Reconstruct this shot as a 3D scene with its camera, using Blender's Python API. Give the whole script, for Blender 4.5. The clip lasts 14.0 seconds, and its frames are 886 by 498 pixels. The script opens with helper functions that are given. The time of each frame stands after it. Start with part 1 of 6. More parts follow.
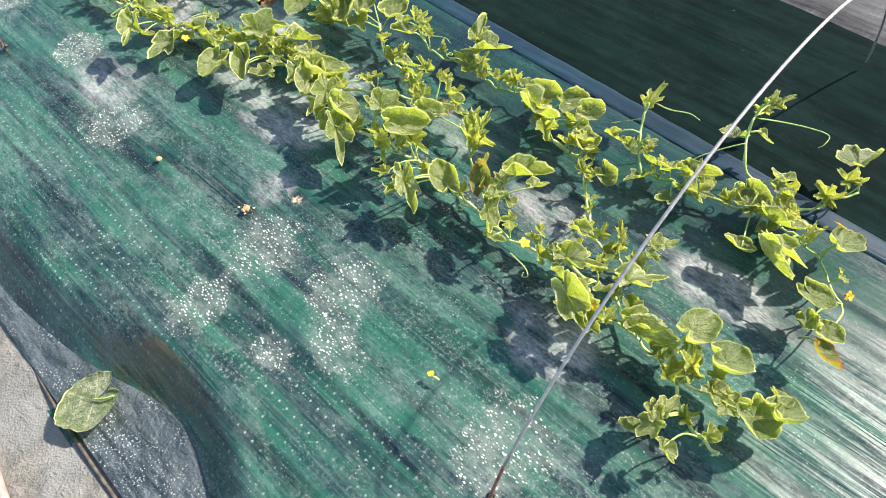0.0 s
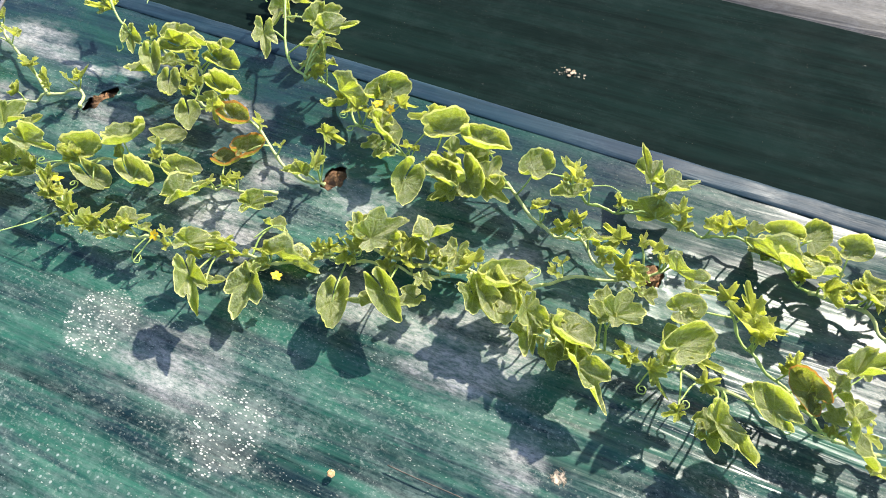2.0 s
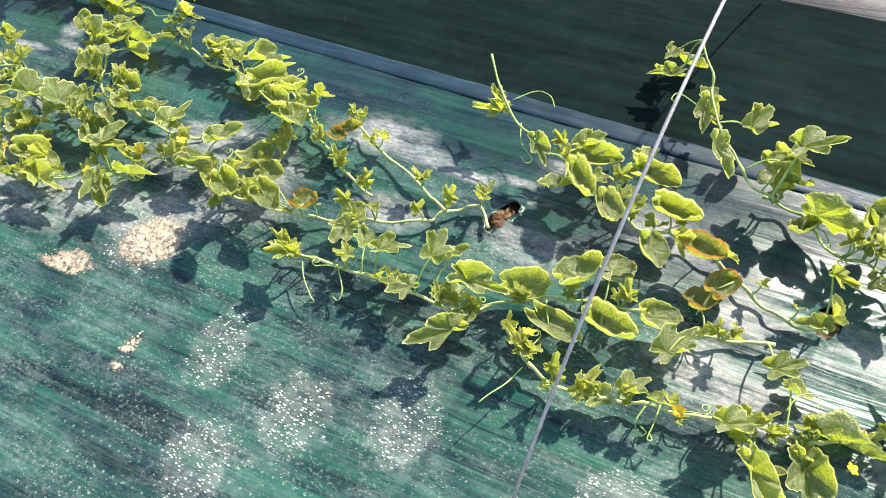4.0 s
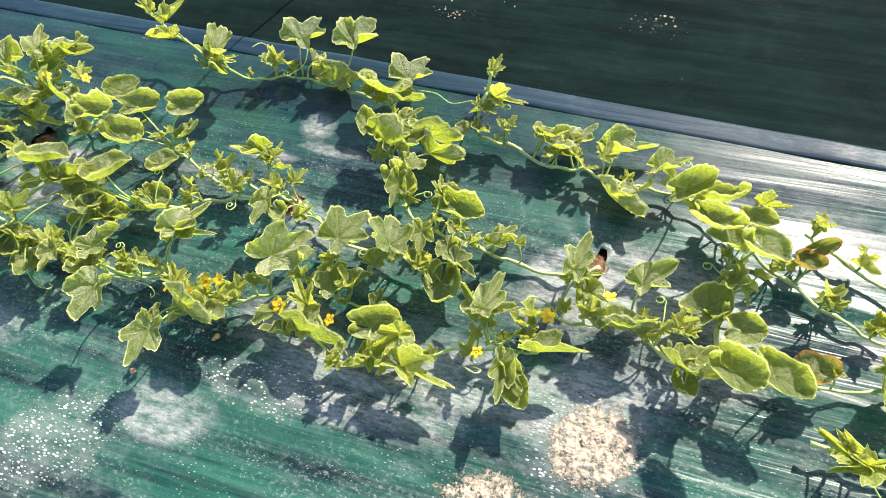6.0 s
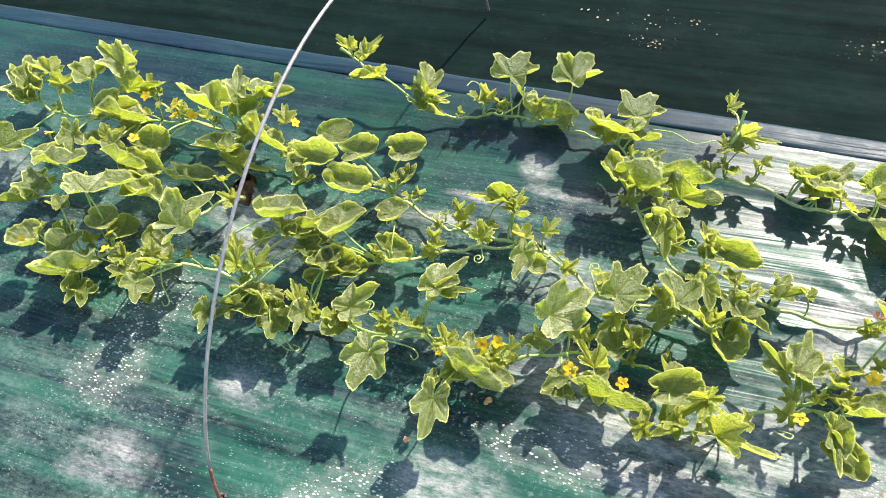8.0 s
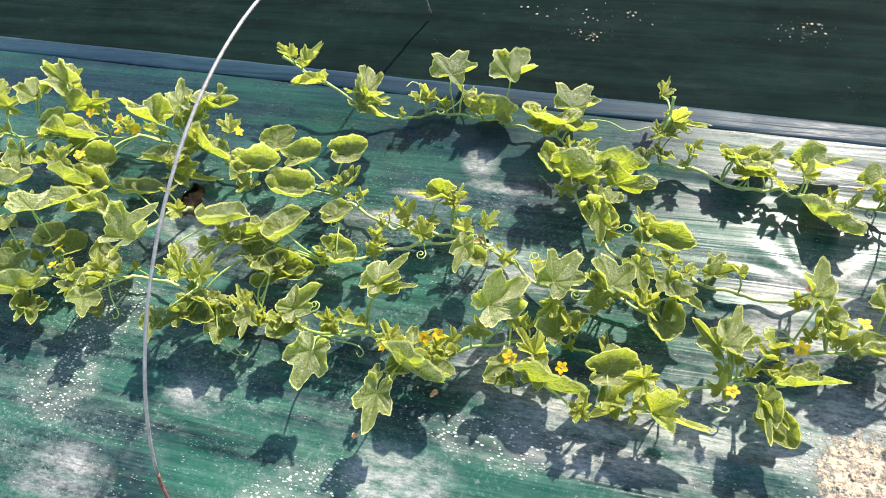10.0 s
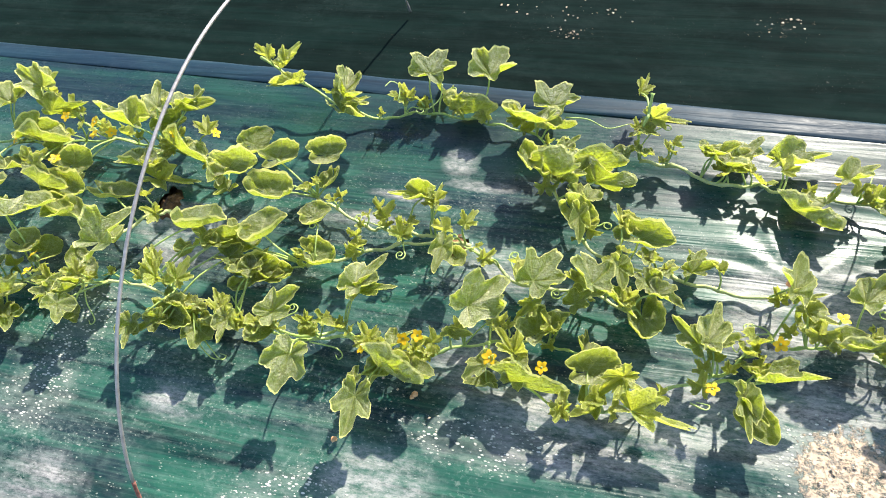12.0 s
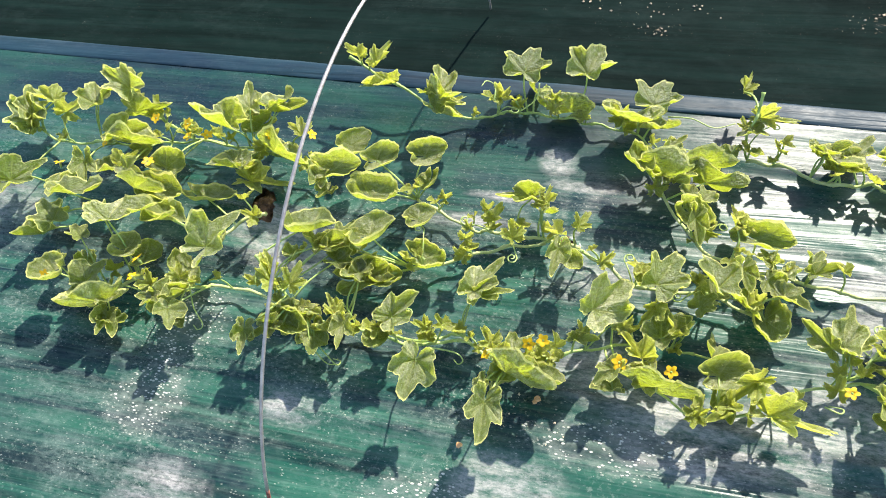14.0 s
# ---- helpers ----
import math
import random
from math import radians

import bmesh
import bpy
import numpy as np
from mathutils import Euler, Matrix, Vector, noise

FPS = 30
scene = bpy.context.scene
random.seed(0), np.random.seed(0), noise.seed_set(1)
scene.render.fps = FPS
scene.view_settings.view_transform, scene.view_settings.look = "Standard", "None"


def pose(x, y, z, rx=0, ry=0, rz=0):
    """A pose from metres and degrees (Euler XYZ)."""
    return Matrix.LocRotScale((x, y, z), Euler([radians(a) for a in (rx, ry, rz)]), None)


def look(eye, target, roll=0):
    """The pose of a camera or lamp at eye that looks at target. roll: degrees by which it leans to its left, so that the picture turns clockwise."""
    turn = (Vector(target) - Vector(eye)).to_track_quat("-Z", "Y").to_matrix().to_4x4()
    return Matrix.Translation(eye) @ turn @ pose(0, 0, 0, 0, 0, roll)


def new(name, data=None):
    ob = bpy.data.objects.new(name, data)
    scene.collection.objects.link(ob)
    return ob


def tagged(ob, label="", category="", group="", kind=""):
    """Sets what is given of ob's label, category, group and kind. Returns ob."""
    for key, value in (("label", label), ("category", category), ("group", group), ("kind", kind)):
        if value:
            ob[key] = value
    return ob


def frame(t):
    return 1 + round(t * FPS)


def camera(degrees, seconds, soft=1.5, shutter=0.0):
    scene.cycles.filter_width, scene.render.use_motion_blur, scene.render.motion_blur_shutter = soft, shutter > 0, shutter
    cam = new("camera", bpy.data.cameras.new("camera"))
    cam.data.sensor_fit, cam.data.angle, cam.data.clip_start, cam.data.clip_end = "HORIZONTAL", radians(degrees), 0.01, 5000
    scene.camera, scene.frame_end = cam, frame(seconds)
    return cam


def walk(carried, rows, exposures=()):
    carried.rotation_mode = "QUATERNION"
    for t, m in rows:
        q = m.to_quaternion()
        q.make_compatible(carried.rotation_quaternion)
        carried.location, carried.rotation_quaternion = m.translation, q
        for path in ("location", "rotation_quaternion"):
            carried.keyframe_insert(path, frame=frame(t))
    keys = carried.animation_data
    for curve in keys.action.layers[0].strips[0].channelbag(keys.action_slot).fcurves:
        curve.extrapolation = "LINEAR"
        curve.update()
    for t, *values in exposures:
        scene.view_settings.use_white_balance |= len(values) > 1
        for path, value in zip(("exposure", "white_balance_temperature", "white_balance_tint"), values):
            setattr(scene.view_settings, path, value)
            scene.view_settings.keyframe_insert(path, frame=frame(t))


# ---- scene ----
cam = camera(66.4, 14.0, 1.0)
EXPOSURE = 1.25
PATH = [
    (0, (1.636, -0.634, 0.847), (0.782, 0.143, -0.787), -5.5),
    (0.3, (1.567, -0.572, 0.835), (0.748, 0.232, -0.803), -9.6),
    (0.5, (1.52, -0.576, 0.81), (0.81, 0.303, -0.841), -7.8),
    (1, (1.342, -0.598, 0.831), (0.81, 0.362, -0.841), -3.3),
    (1.5, (1.162, -0.623, 0.831), (0.678, 0.366, -0.838), -2.0),
    (2, (0.932, -0.565, 0.828), (0.442, 0.438, -0.832), -3.7),
    (2.5, (0.768, -0.541, 0.817), (0.272, 0.462, -0.841), -3.8),
    (3, (0.557, -0.586, 0.844), (0.034, 0.415, -0.807), -4.8),
    (3.5, (0.407, -0.613, 0.849), (-0.139, 0.378, -0.801), -5.9),
    (3.7, (0.335, -0.605, 0.854), (-0.232, 0.377, -0.793), -6.9),
    (5.8, (-0.452, -0.499, 0.785), (-0.932, 0.48, -0.892), -9.8),
    (6, (-0.534, -0.478, 0.773), (-1.015, 0.497, -0.906), -10.3),
    (6.5, (-0.705, -0.448, 0.788), (-1.205, 0.519, -0.89), -11.4),
    (7, (-0.807, -0.445, 0.779), (-1.296, 0.524, -0.901), -11.0),
    (7.5, (-0.899, -0.494, 0.806), (-1.378, 0.482, -0.873), -11.3),
    (8, (-0.889, -0.497, 0.812), (-1.367, 0.472, -0.872), -11.6),
    (8.2, (-0.865, -0.489, 0.807), (-1.343, 0.476, -0.878), -11.8),
    (10.5, (-0.815, -0.501, 0.809), (-1.268, 0.496, -0.865), -13.5),
    (11, (-0.806, -0.496, 0.808), (-1.257, 0.5, -0.866), -13.3),
    (11.5, (-0.801, -0.494, 0.804), (-1.242, 0.508, -0.87), -13.3),
    (12, (-0.804, -0.492, 0.8), (-1.24, 0.507, -0.877), -13.2),
    (12.5, (-0.805, -0.486, 0.8), (-1.24, 0.511, -0.879), -13.2),
    (13, (-0.804, -0.485, 0.799), (-1.232, 0.512, -0.881), -13.1),
    (13.5, (-0.814, -0.488, 0.805), (-1.239, 0.497, -0.883), -13.4),
    (14, (-0.956, -0.506, 0.821), (-1.383, 0.471, -0.872), -13.6),
]
walk(cam, [(t, look(eye, target, roll)) for t, eye, target, roll in PATH], [(0.0, EXPOSURE), (14.0, EXPOSURE)])

# ---- light ----
SUN_AZ, SUN_EL = 21.0, 41.0           # degrees from +y towards +x, and above the horizon
world = bpy.data.worlds.new("sky")
scene.world = world
world.use_nodes = True
wn, wl = world.node_tree.nodes, world.node_tree.links
sky = wn.new("ShaderNodeTexSky")
sky.sky_type, sky.sun_disc = "NISHITA", False
sky.sun_elevation, sky.sun_rotation = radians(SUN_EL), radians(SUN_AZ)
wl.new(sky.outputs["Color"], wn["Background"].inputs["Color"])
wn["Background"].inputs["Strength"].default_value = 0.14
sun = new("sun", bpy.data.lights.new("sun", "SUN"))
sun.data.energy, sun.data.angle, sun.data.color = 5.0, radians(1.2), (1.0, 0.93, 0.81)
sun_way = Vector((math.sin(radians(SUN_AZ)) * math.cos(radians(SUN_EL)), math.cos(radians(SUN_AZ)) * math.cos(radians(SUN_EL)), math.sin(radians(SUN_EL))))
sun.matrix_world = look(sun_way * 20, (0, 0, 0))


# ---- materials ----
class Nodes:
    """A node material under construction."""

    def __init__(self, name):
        self.mat = bpy.data.materials.new(name)
        self.mat.use_nodes = True
        self.tree = self.mat.node_tree
        self.bsdf = self.tree.nodes["Principled BSDF"]
        self.out = self.tree.nodes["Material Output"]
        self.pos = self.node("ShaderNodeTexCoord").outputs["Object"]

    def node(self, kind, **settings):
        n = self.tree.nodes.new(kind)
        for key, value in settings.items():
            setattr(n, key, value)
        return n

    def put(self, socket, value):
        if isinstance(value, bpy.types.NodeSocket):
            self.tree.links.new(value, socket)
        else:
            socket.default_value = value

    def set(self, **values):
        for key, value in values.items():
            self.put(self.bsdf.inputs[key.replace("_", " ")], value)

    def math(self, op, a, b=0.0, c=0.0, clamp=False):
        n = self.node("ShaderNodeMath", operation=op, use_clamp=clamp)
        for i, v in enumerate((a, b, c)):
            self.put(n.inputs[i], v)
        return n.outputs[0]

    def stretched(self, scale, turn=0.0, source=None):
        n = self.node("ShaderNodeMapping")
        self.put(n.inputs["Vector"], source or self.pos)
        n.inputs["Scale"].default_value = scale
        n.inputs["Rotation"].default_value = (0, 0, radians(turn))
        return n.outputs[0]

    def noise(self, scale, detail=4.0, rough=0.55, vector=None, warp=0.0):
        n = self.node("ShaderNodeTexNoise")
        self.put(n.inputs["Vector"], vector or self.pos)
        n.inputs["Scale"].default_value, n.inputs["Detail"].default_value = scale, detail
        n.inputs["Roughness"].default_value, n.inputs["Distortion"].default_value = rough, warp
        return n.outputs["Fac"]

    def cells(self, scale, vector=None, feature="F1", jitter=1.0):
        n = self.node("ShaderNodeTexVoronoi", feature=feature)
        self.put(n.inputs["Vector"], vector or self.pos)
        n.inputs["Scale"].default_value, n.inputs["Randomness"].default_value = scale, jitter
        return n

    def ramp(self, value, low, high, to_low=0.0, to_high=1.0):
        n = self.node("ShaderNodeMapRange", clamp=True)
        for i, v in enumerate((value, low, high, to_low, to_high)):
            self.put(n.inputs[i], v)
        return n.outputs[0]

    def mix(self, fac, a, b):
        n = self.node("ShaderNodeMix", data_type="RGBA")
        self.put(n.inputs[0], fac)
        self.put(n.inputs[6], a if isinstance(a, bpy.types.NodeSocket) else (*a, 1))
        self.put(n.inputs[7], b if isinstance(b, bpy.types.NodeSocket) else (*b, 1))
        return n.outputs[2]

    def attr(self, name):
        return self.node("ShaderNodeAttribute", attribute_name=name).outputs["Fac"]

    def random(self):
        return self.node("ShaderNodeObjectInfo").outputs["Random"]

    def bump(self, *layers):
        """Stacks relief: (height, metres) from coarse to fine."""
        last = None
        for height, metres in layers:
            n = self.node("ShaderNodeBump")
            n.inputs["Distance"].default_value = metres
            self.put(n.inputs["Height"], height)
            if last:
                self.put(n.inputs["Normal"], last)
            last = n.outputs[0]
        self.put(self.bsdf.inputs["Normal"], last)


def film_material(name, deep, mid, haze, haze_amount, rough, dots, relief=1.0, shine=0.5, soil_amount=1.0, tilt=1.0, grain=1.0):
    """Stretched, dusty plastic mulch film: gloss streaks coloured in along the bed, dried drops, soil."""
    m = Nodes(name)
    thread = m.noise(1.0, 5, 0.62, m.stretched((2.4, 44, 1), tilt), 0.5)
    fine_streak = m.noise(1.0, 3, 0.6, m.stretched((5, 230, 1), tilt * 2), 0.3)
    ridge = m.noise(1.0, 3, 0.55, m.stretched((2.6, 34, 1), tilt * 1.5), 0.7)
    cloud = m.noise(1.0, 6, 0.65, m.stretched((6, 11, 1), 8), 0.8)
    patch = m.noise(1.0, 4, 0.6, m.stretched((3.2, 8, 1), -6), 1.0)
    mottle = m.noise(48, 6, 0.75, m.stretched((0.7, 1, 1)))
    # fine grit that catches in the drag lines of the film
    grit = m.noise(1.0, 4, 0.75, m.stretched((95, 240, 1), tilt * 2))
    colour = m.mix(m.ramp(m.math("ADD", m.math("MULTIPLY", patch, 0.45), m.math("MULTIPLY", thread, 0.55)), 0.43, 0.57), deep, mid)
    # folds' shade as dark lines and glints as pale streaks, painted into the colour
    fold_shade = m.noise(1.0, 3, 0.6, m.stretched((1.9, 30, 1), -tilt), 0.6)
    colour = m.mix(m.math("MULTIPLY", m.ramp(fold_shade, 0.48, 0.68), 0.85 * grain), colour, m.mix(0.55, deep, (0, 0, 0)))
    colour = m.mix(m.math("MULTIPLY", m.ramp(fine_streak, 0.48, 0.68), 0.3 * grain), colour, m.mix(0.45, mid, haze))
    clean = m.math("SUBTRACT", 1.0, m.math("MULTIPLY", m.attr("taut_sky_tint"), 0.65))
    cloud = m.math("MULTIPLY", cloud, m.ramp(clean, 0.0, 1.0, 0.7, 1.0))
    blotch = m.math("MULTIPLY", m.ramp(mottle, 0.46, 0.66), m.ramp(cloud, 0.36, 0.6))
    colour = m.mix(m.math("MULTIPLY", blotch, 0.8 * haze_amount), colour, haze)
    if dots:
        # a crust of tiny dried drops and scuffs
        crust = m.math("MULTIPLY", m.ramp(m.noise(1.0, 4, 0.7, m.stretched((150, 190, 1), 20)), 0.53, 0.62), m.ramp(m.noise(1.0, 6, 0.7, m.stretched((9, 13, 1), 15), 0.6), 0.44, 0.6))
        colour = m.mix(m.math("MULTIPLY", m.math("MULTIPLY", crust, clean), 0.3), colour, (0.34, 0.37, 0.33))
    colour = m.mix(m.math("MULTIPLY", m.math("MULTIPLY", m.ramp(cloud, 0.44, 0.68), m.ramp(grit, 0.4, 0.6)), 0.8 * haze_amount), colour, haze)
    # dark bluish tint where stretched tight: the sky's reflection put into the colour
    colour = m.mix(m.math("MULTIPLY", m.attr("taut_sky_tint"), 0.6), colour, m.mix(m.ramp(patch, 0.4, 0.6), (0.006, 0.018, 0.03), (0.008, 0.032, 0.028)))
    # pale patches broken by the drag lines: dust, and sunlit gaps put into the colour
    dust_and_sun = m.math("MULTIPLY", m.ramp(m.math("ADD", m.attr("dust_and_sun"), m.math("MULTIPLY", m.math("SUBTRACT", m.noise(12, 5, 0.7), 0.5), 1.4)), 0.34, 1.1), m.ramp(m.noise(1.0, 6, 0.7, m.stretched((16, 40, 1), tilt * 2)), 0.36, 0.56))
    colour = m.mix(m.math("MULTIPLY", dust_and_sun, m.ramp(grit, 0.38, 0.58, 0.25, 0.75)), colour, (0.38, 0.365, 0.36))
    # dried drops inside the splash marks, and loose specks everywhere
    cell = m.cells(165, m.stretched((1, 1.9, 0), 34))
    size = m.ramp(cell.outputs["Color"], 0.1, 0.9, 0.05, 0.47)
    drop = m.ramp(m.math("SUBTRACT", size, cell.outputs["Distance"]), -0.03, 0.06)
    splash = m.ramp(m.math("ADD", m.attr("splash"), m.math("MULTIPLY", m.math("SUBTRACT", m.noise(34, 6, 0.75), 0.5), 2.2)), 0.38, 0.7)
    colour = m.mix(m.math("MULTIPLY", splash, m.ramp(mottle, 0.4, 0.62, 0.1, 0.4)), colour, (0.2, 0.22, 0.2))
    colour = m.mix(m.math("MULTIPLY", m.math("MULTIPLY", drop, splash), m.ramp(m.noise(60, 2), 0.35, 0.6, 0.5, 1.0)), colour, (0.56, 0.57, 0.51))
    speck_cell = m.cells(210, m.stretched((1, 1, 0)))
    speck = m.math("MULTIPLY", m.math("LESS_THAN", speck_cell.outputs["Distance"], 0.17), m.math("MULTIPLY", m.ramp(m.noise(9, 4), 0.52, 0.62), m.ramp(m.attr("taut_sky_tint"), 0.0, 1.0, 1.0, 0.5)))
    colour = m.mix(m.math("MULTIPLY", m.math("MULTIPLY", speck, m.ramp(speck_cell.outputs["Color"], 0.35, 0.9)), 0.4 if dots else 0.05), colour, (0.6, 0.6, 0.56))
    fleck_cell = m.cells(330, m.stretched((0.45, 1, 0), 4))
    fleck = m.math("MULTIPLY", m.math("LESS_THAN", fleck_cell.outputs["Distance"], 0.21), m.math("MULTIPLY", m.ramp(m.noise(11, 5, 0.7), 0.42, 0.55), clean))
    colour = m.mix(m.math("MULTIPLY", m.math("MULTIPLY", fleck, m.ramp(fleck_cell.outputs["Color"], 0.3, 0.9)), 0.5 if dots else 0.0), colour, (0.5, 0.5, 0.44))
    if dots:
        # embossed rows of small marks that run along the bed
        row = m.node("ShaderNodeSeparateXYZ")
        m.put(row.inputs[0], m.pos)
        along = m.math("FRACT", m.math("MULTIPLY", m.math("ADD", row.outputs[0], m.math("MULTIPLY", m.noise(14, 2), 0.012)), 62))
        across = m.math("FRACT", m.math("MULTIPLY", m.math("ADD", row.outputs[1], m.math("MULTIPLY", row.outputs[0], 0.035)), 34))
        far = m.math("SQRT", m.math("ADD", m.math("POWER", m.math("MULTIPLY", m.math("SUBTRACT", along, 0.5), 0.6), 2.0), m.math("POWER", m.math("SUBTRACT", across, 0.5), 2.0)))
        dot = m.math("MULTIPLY", m.ramp(far, 0.045, 0.075, 1.0, 0.0), m.attr("dots"))
        dot = m.math("MULTIPLY", dot, m.ramp(m.noise(7, 4), 0.4, 0.6, 0.1, 1))
        colour = m.mix(m.math("MULTIPLY", dot, 0.36), colour, (0.5, 0.52, 0.5))
    olive = m.ramp(m.math("ADD", m.attr("olive"), m.math("MULTIPLY", m.math("SUBTRACT", m.noise(1.0, 5, 0.7, m.stretched((14, 60, 1), -14)), 0.5), 2.4)), 0.5, 0.8)
    colour = m.mix(m.math("MULTIPLY", olive, 0.7), colour, m.mix(m.noise(1.0, 4, 0.6, m.stretched((30, 120, 1), 20)), (0.025, 0.024, 0.014), (0.12, 0.105, 0.06)))
    soil = m.ramp(m.math("ADD", m.math("MULTIPLY", m.attr("soil"), soil_amount), m.math("MULTIPLY", m.math("SUBTRACT", m.noise(130, 5, 0.75), 0.5), 3.2)), 0.6, 1.1)
    colour = m.mix(soil, colour, m.mix(m.noise(150, 3), (0.34, 0.25, 0.18), (0.62, 0.5, 0.38)))
    dull = m.math("ADD", m.math("MULTIPLY", soil, 0.5), m.math("ADD", m.math("MULTIPLY", splash, 0.15), m.math("MULTIPLY", dust_and_sun, 0.18)))
    gloss = m.ramp(m.math("ADD", m.math("MULTIPLY", m.noise(7, 5, 0.65), 0.6), m.math("MULTIPLY", grit, 0.4)), 0.4, 0.6, rough - 0.05, rough + 0.13)
    m.set(Base_Color=colour, Roughness=m.math("ADD", m.math("SUBTRACT", dull, m.math("MULTIPLY", m.attr("taut_sky_tint"), 0.02)), gloss), IOR=1.5, Specular_IOR_Level=m.math("ADD", shine, m.math("MULTIPLY", m.attr("taut_sky_tint"), 0.06)))
    m.bump((m.math("MULTIPLY", ridge, clean), 0.007 * relief), (m.math("MULTIPLY", thread, clean), 0.0008 * relief), (m.math("MULTIPLY", fine_streak, clean), 0.0003 * relief), (mottle, 0.0004 * relief), (m.math("MULTIPLY", drop, splash), 0.001), (soil, 0.0015))
    return m.mat


def soil_material():
    m = Nodes("soil")
    n = m.noise(70, 6, 0.65)
    m.set(Base_Color=m.mix(m.ramp(n, 0.3, 0.7), (0.04, 0.02, 0.01), (0.34, 0.18, 0.085)), Roughness=0.95)
    m.bump((m.noise(160, 5), 0.006), (m.noise(600, 3), 0.002))
    return m.mat


def ground_material():
    m = Nodes("pale_ground")
    n = m.noise(36, 6, 0.7)
    colour = m.mix(m.ramp(n, 0.3, 0.7), (0.07, 0.065, 0.055), (0.27, 0.25, 0.215))
    colour = m.mix(m.ramp(m.noise(6, 4), 0.45, 0.7), colour, (0.22, 0.22, 0.205))
    m.set(Base_Color=colour, Roughness=0.9)
    m.bump((n, 0.01), (m.noise(300, 4), 0.003))
    return m.mat


def flank_material():
    m = Nodes("dusty_flank_film")
    n = m.noise(1.0, 5, 0.65, m.stretched((10, 70, 40), 4), 0.6)
    colour = m.mix(m.ramp(n, 0.35, 0.65), (0.01, 0.02, 0.023), (0.065, 0.08, 0.088))
    grit = m.cells(260)
    colour = m.mix(m.math("MULTIPLY", m.math("LESS_THAN", grit.outputs["Distance"], 0.28), m.ramp(m.noise(18, 5, 0.7), 0.46, 0.6)), colour, (0.32, 0.33, 0.33))
    olive = m.ramp(m.math("ADD", m.attr("olive"), m.math("SUBTRACT", m.noise(16, 5, 0.65), 0.5)), 0.4, 0.62)
    colour = m.mix(olive, colour, m.mix(m.noise(1.0, 4, 0.6, m.stretched((30, 120, 60), 20)), (0.02, 0.018, 0.009), (0.085, 0.072, 0.036)))
    m.set(Base_Color=colour, Roughness=m.ramp(m.noise(30, 3), 0.3, 0.7, 0.4, 0.65))
    m.bump((m.noise(22, 5, 0.6), 0.012), (n, 0.003), (m.noise(250, 4), 0.0015))
    return m.mat


def leaf_material(name, dark, light, rim, through_light, gloss=0.5, thin=0.36, margin=0.935):
    """A hairy, blistered blade that lets the sun through, with fine pale veins and a thin margin coloured as if
    sunlit.
    """
    m = Nodes(name)
    colour = m.mix(m.random(), dark, light)
    colour = m.mix(m.ramp(m.noise(5, 4), 0.35, 0.7), colour, m.mix(0.35, colour, (0.13, 0.19, 0.06)))
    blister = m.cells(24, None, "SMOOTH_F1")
    # shade between the blisters, darkened into the blade's colour
    hollow_shade = m.ramp(blister.outputs["Distance"], 0.15, 0.75)
    colour = m.mix(m.math("MULTIPLY", hollow_shade, 0.5), colour, m.mix(0.5, colour, (0.01, 0.03, 0.008)))
    # uneven pale patches: dust and dry hairs, and the sun's sheen painted with them
    dust_sheen = m.math("MULTIPLY", m.ramp(m.noise(3.2, 6, 0.7), 0.44, 0.6), m.ramp(m.noise(40, 4, 0.75), 0.38, 0.58, 0.15, 1.0))
    dust_sheen = m.math("MULTIPLY", dust_sheen, m.ramp(m.random(), 0.1, 0.8, 0.4, 0.95))
    colour = m.mix(dust_sheen, colour, (0.6, 0.58, 0.4))
    colour = m.mix(m.math("MULTIPLY", m.attr("vein"), 0.4), colour, rim)
    # margin: scorched on dry leaves, elsewhere the backlit hairs' glow painted in yellow
    edge = m.ramp(m.math("ADD", m.attr("rim"), m.math("MULTIPLY", m.math("SUBTRACT", m.noise(14, 3), 0.5), 0.04)), margin, margin + 0.02)
    colour = m.mix(m.math("MULTIPLY", edge, 0.85), colour, rim)
    m.set(Base_Color=colour, Roughness=m.ramp(m.noise(9, 3), 0.3, 0.7, 0.4, 0.56), IOR=1.45, Specular_IOR_Level=gloss, Sheen_Weight=0.12, Sheen_Roughness=0.4)
    m.bump((m.noise(9, 4, 0.65), 0.006), (blister.outputs["Distance"], -0.0022), (m.noise(70, 3, 0.6), 0.0007), (m.attr("vein"), -0.0012))
    glow = m.node("ShaderNodeBsdfTranslucent")
    shine = m.mix(m.math("MULTIPLY", m.ramp(m.noise(8, 4), 0.35, 0.7), 0.35), through_light, m.mix(0.6, through_light, colour))
    shine = m.mix(m.math("MULTIPLY", hollow_shade, 0.3), shine, m.mix(0.5, shine, (0.03, 0.08, 0.0)))
    m.put(glow.inputs["Normal"], m.bsdf.inputs["Normal"].links[0].from_socket)
    m.put(glow.inputs["Color"], m.mix(m.math("MULTIPLY", edge, 0.9), m.mix(m.math("MULTIPLY", m.attr("vein"), 0.3), shine, rim), rim))
    blend = m.node("ShaderNodeMixShader")
    blend.inputs[0].default_value = thin
    m.tree.links.new(m.bsdf.outputs[0], blend.inputs[1])
    m.tree.links.new(glow.outputs[0], blend.inputs[2])
    m.tree.links.new(blend.outputs[0], m.out.inputs["Surface"])
    return m.mat


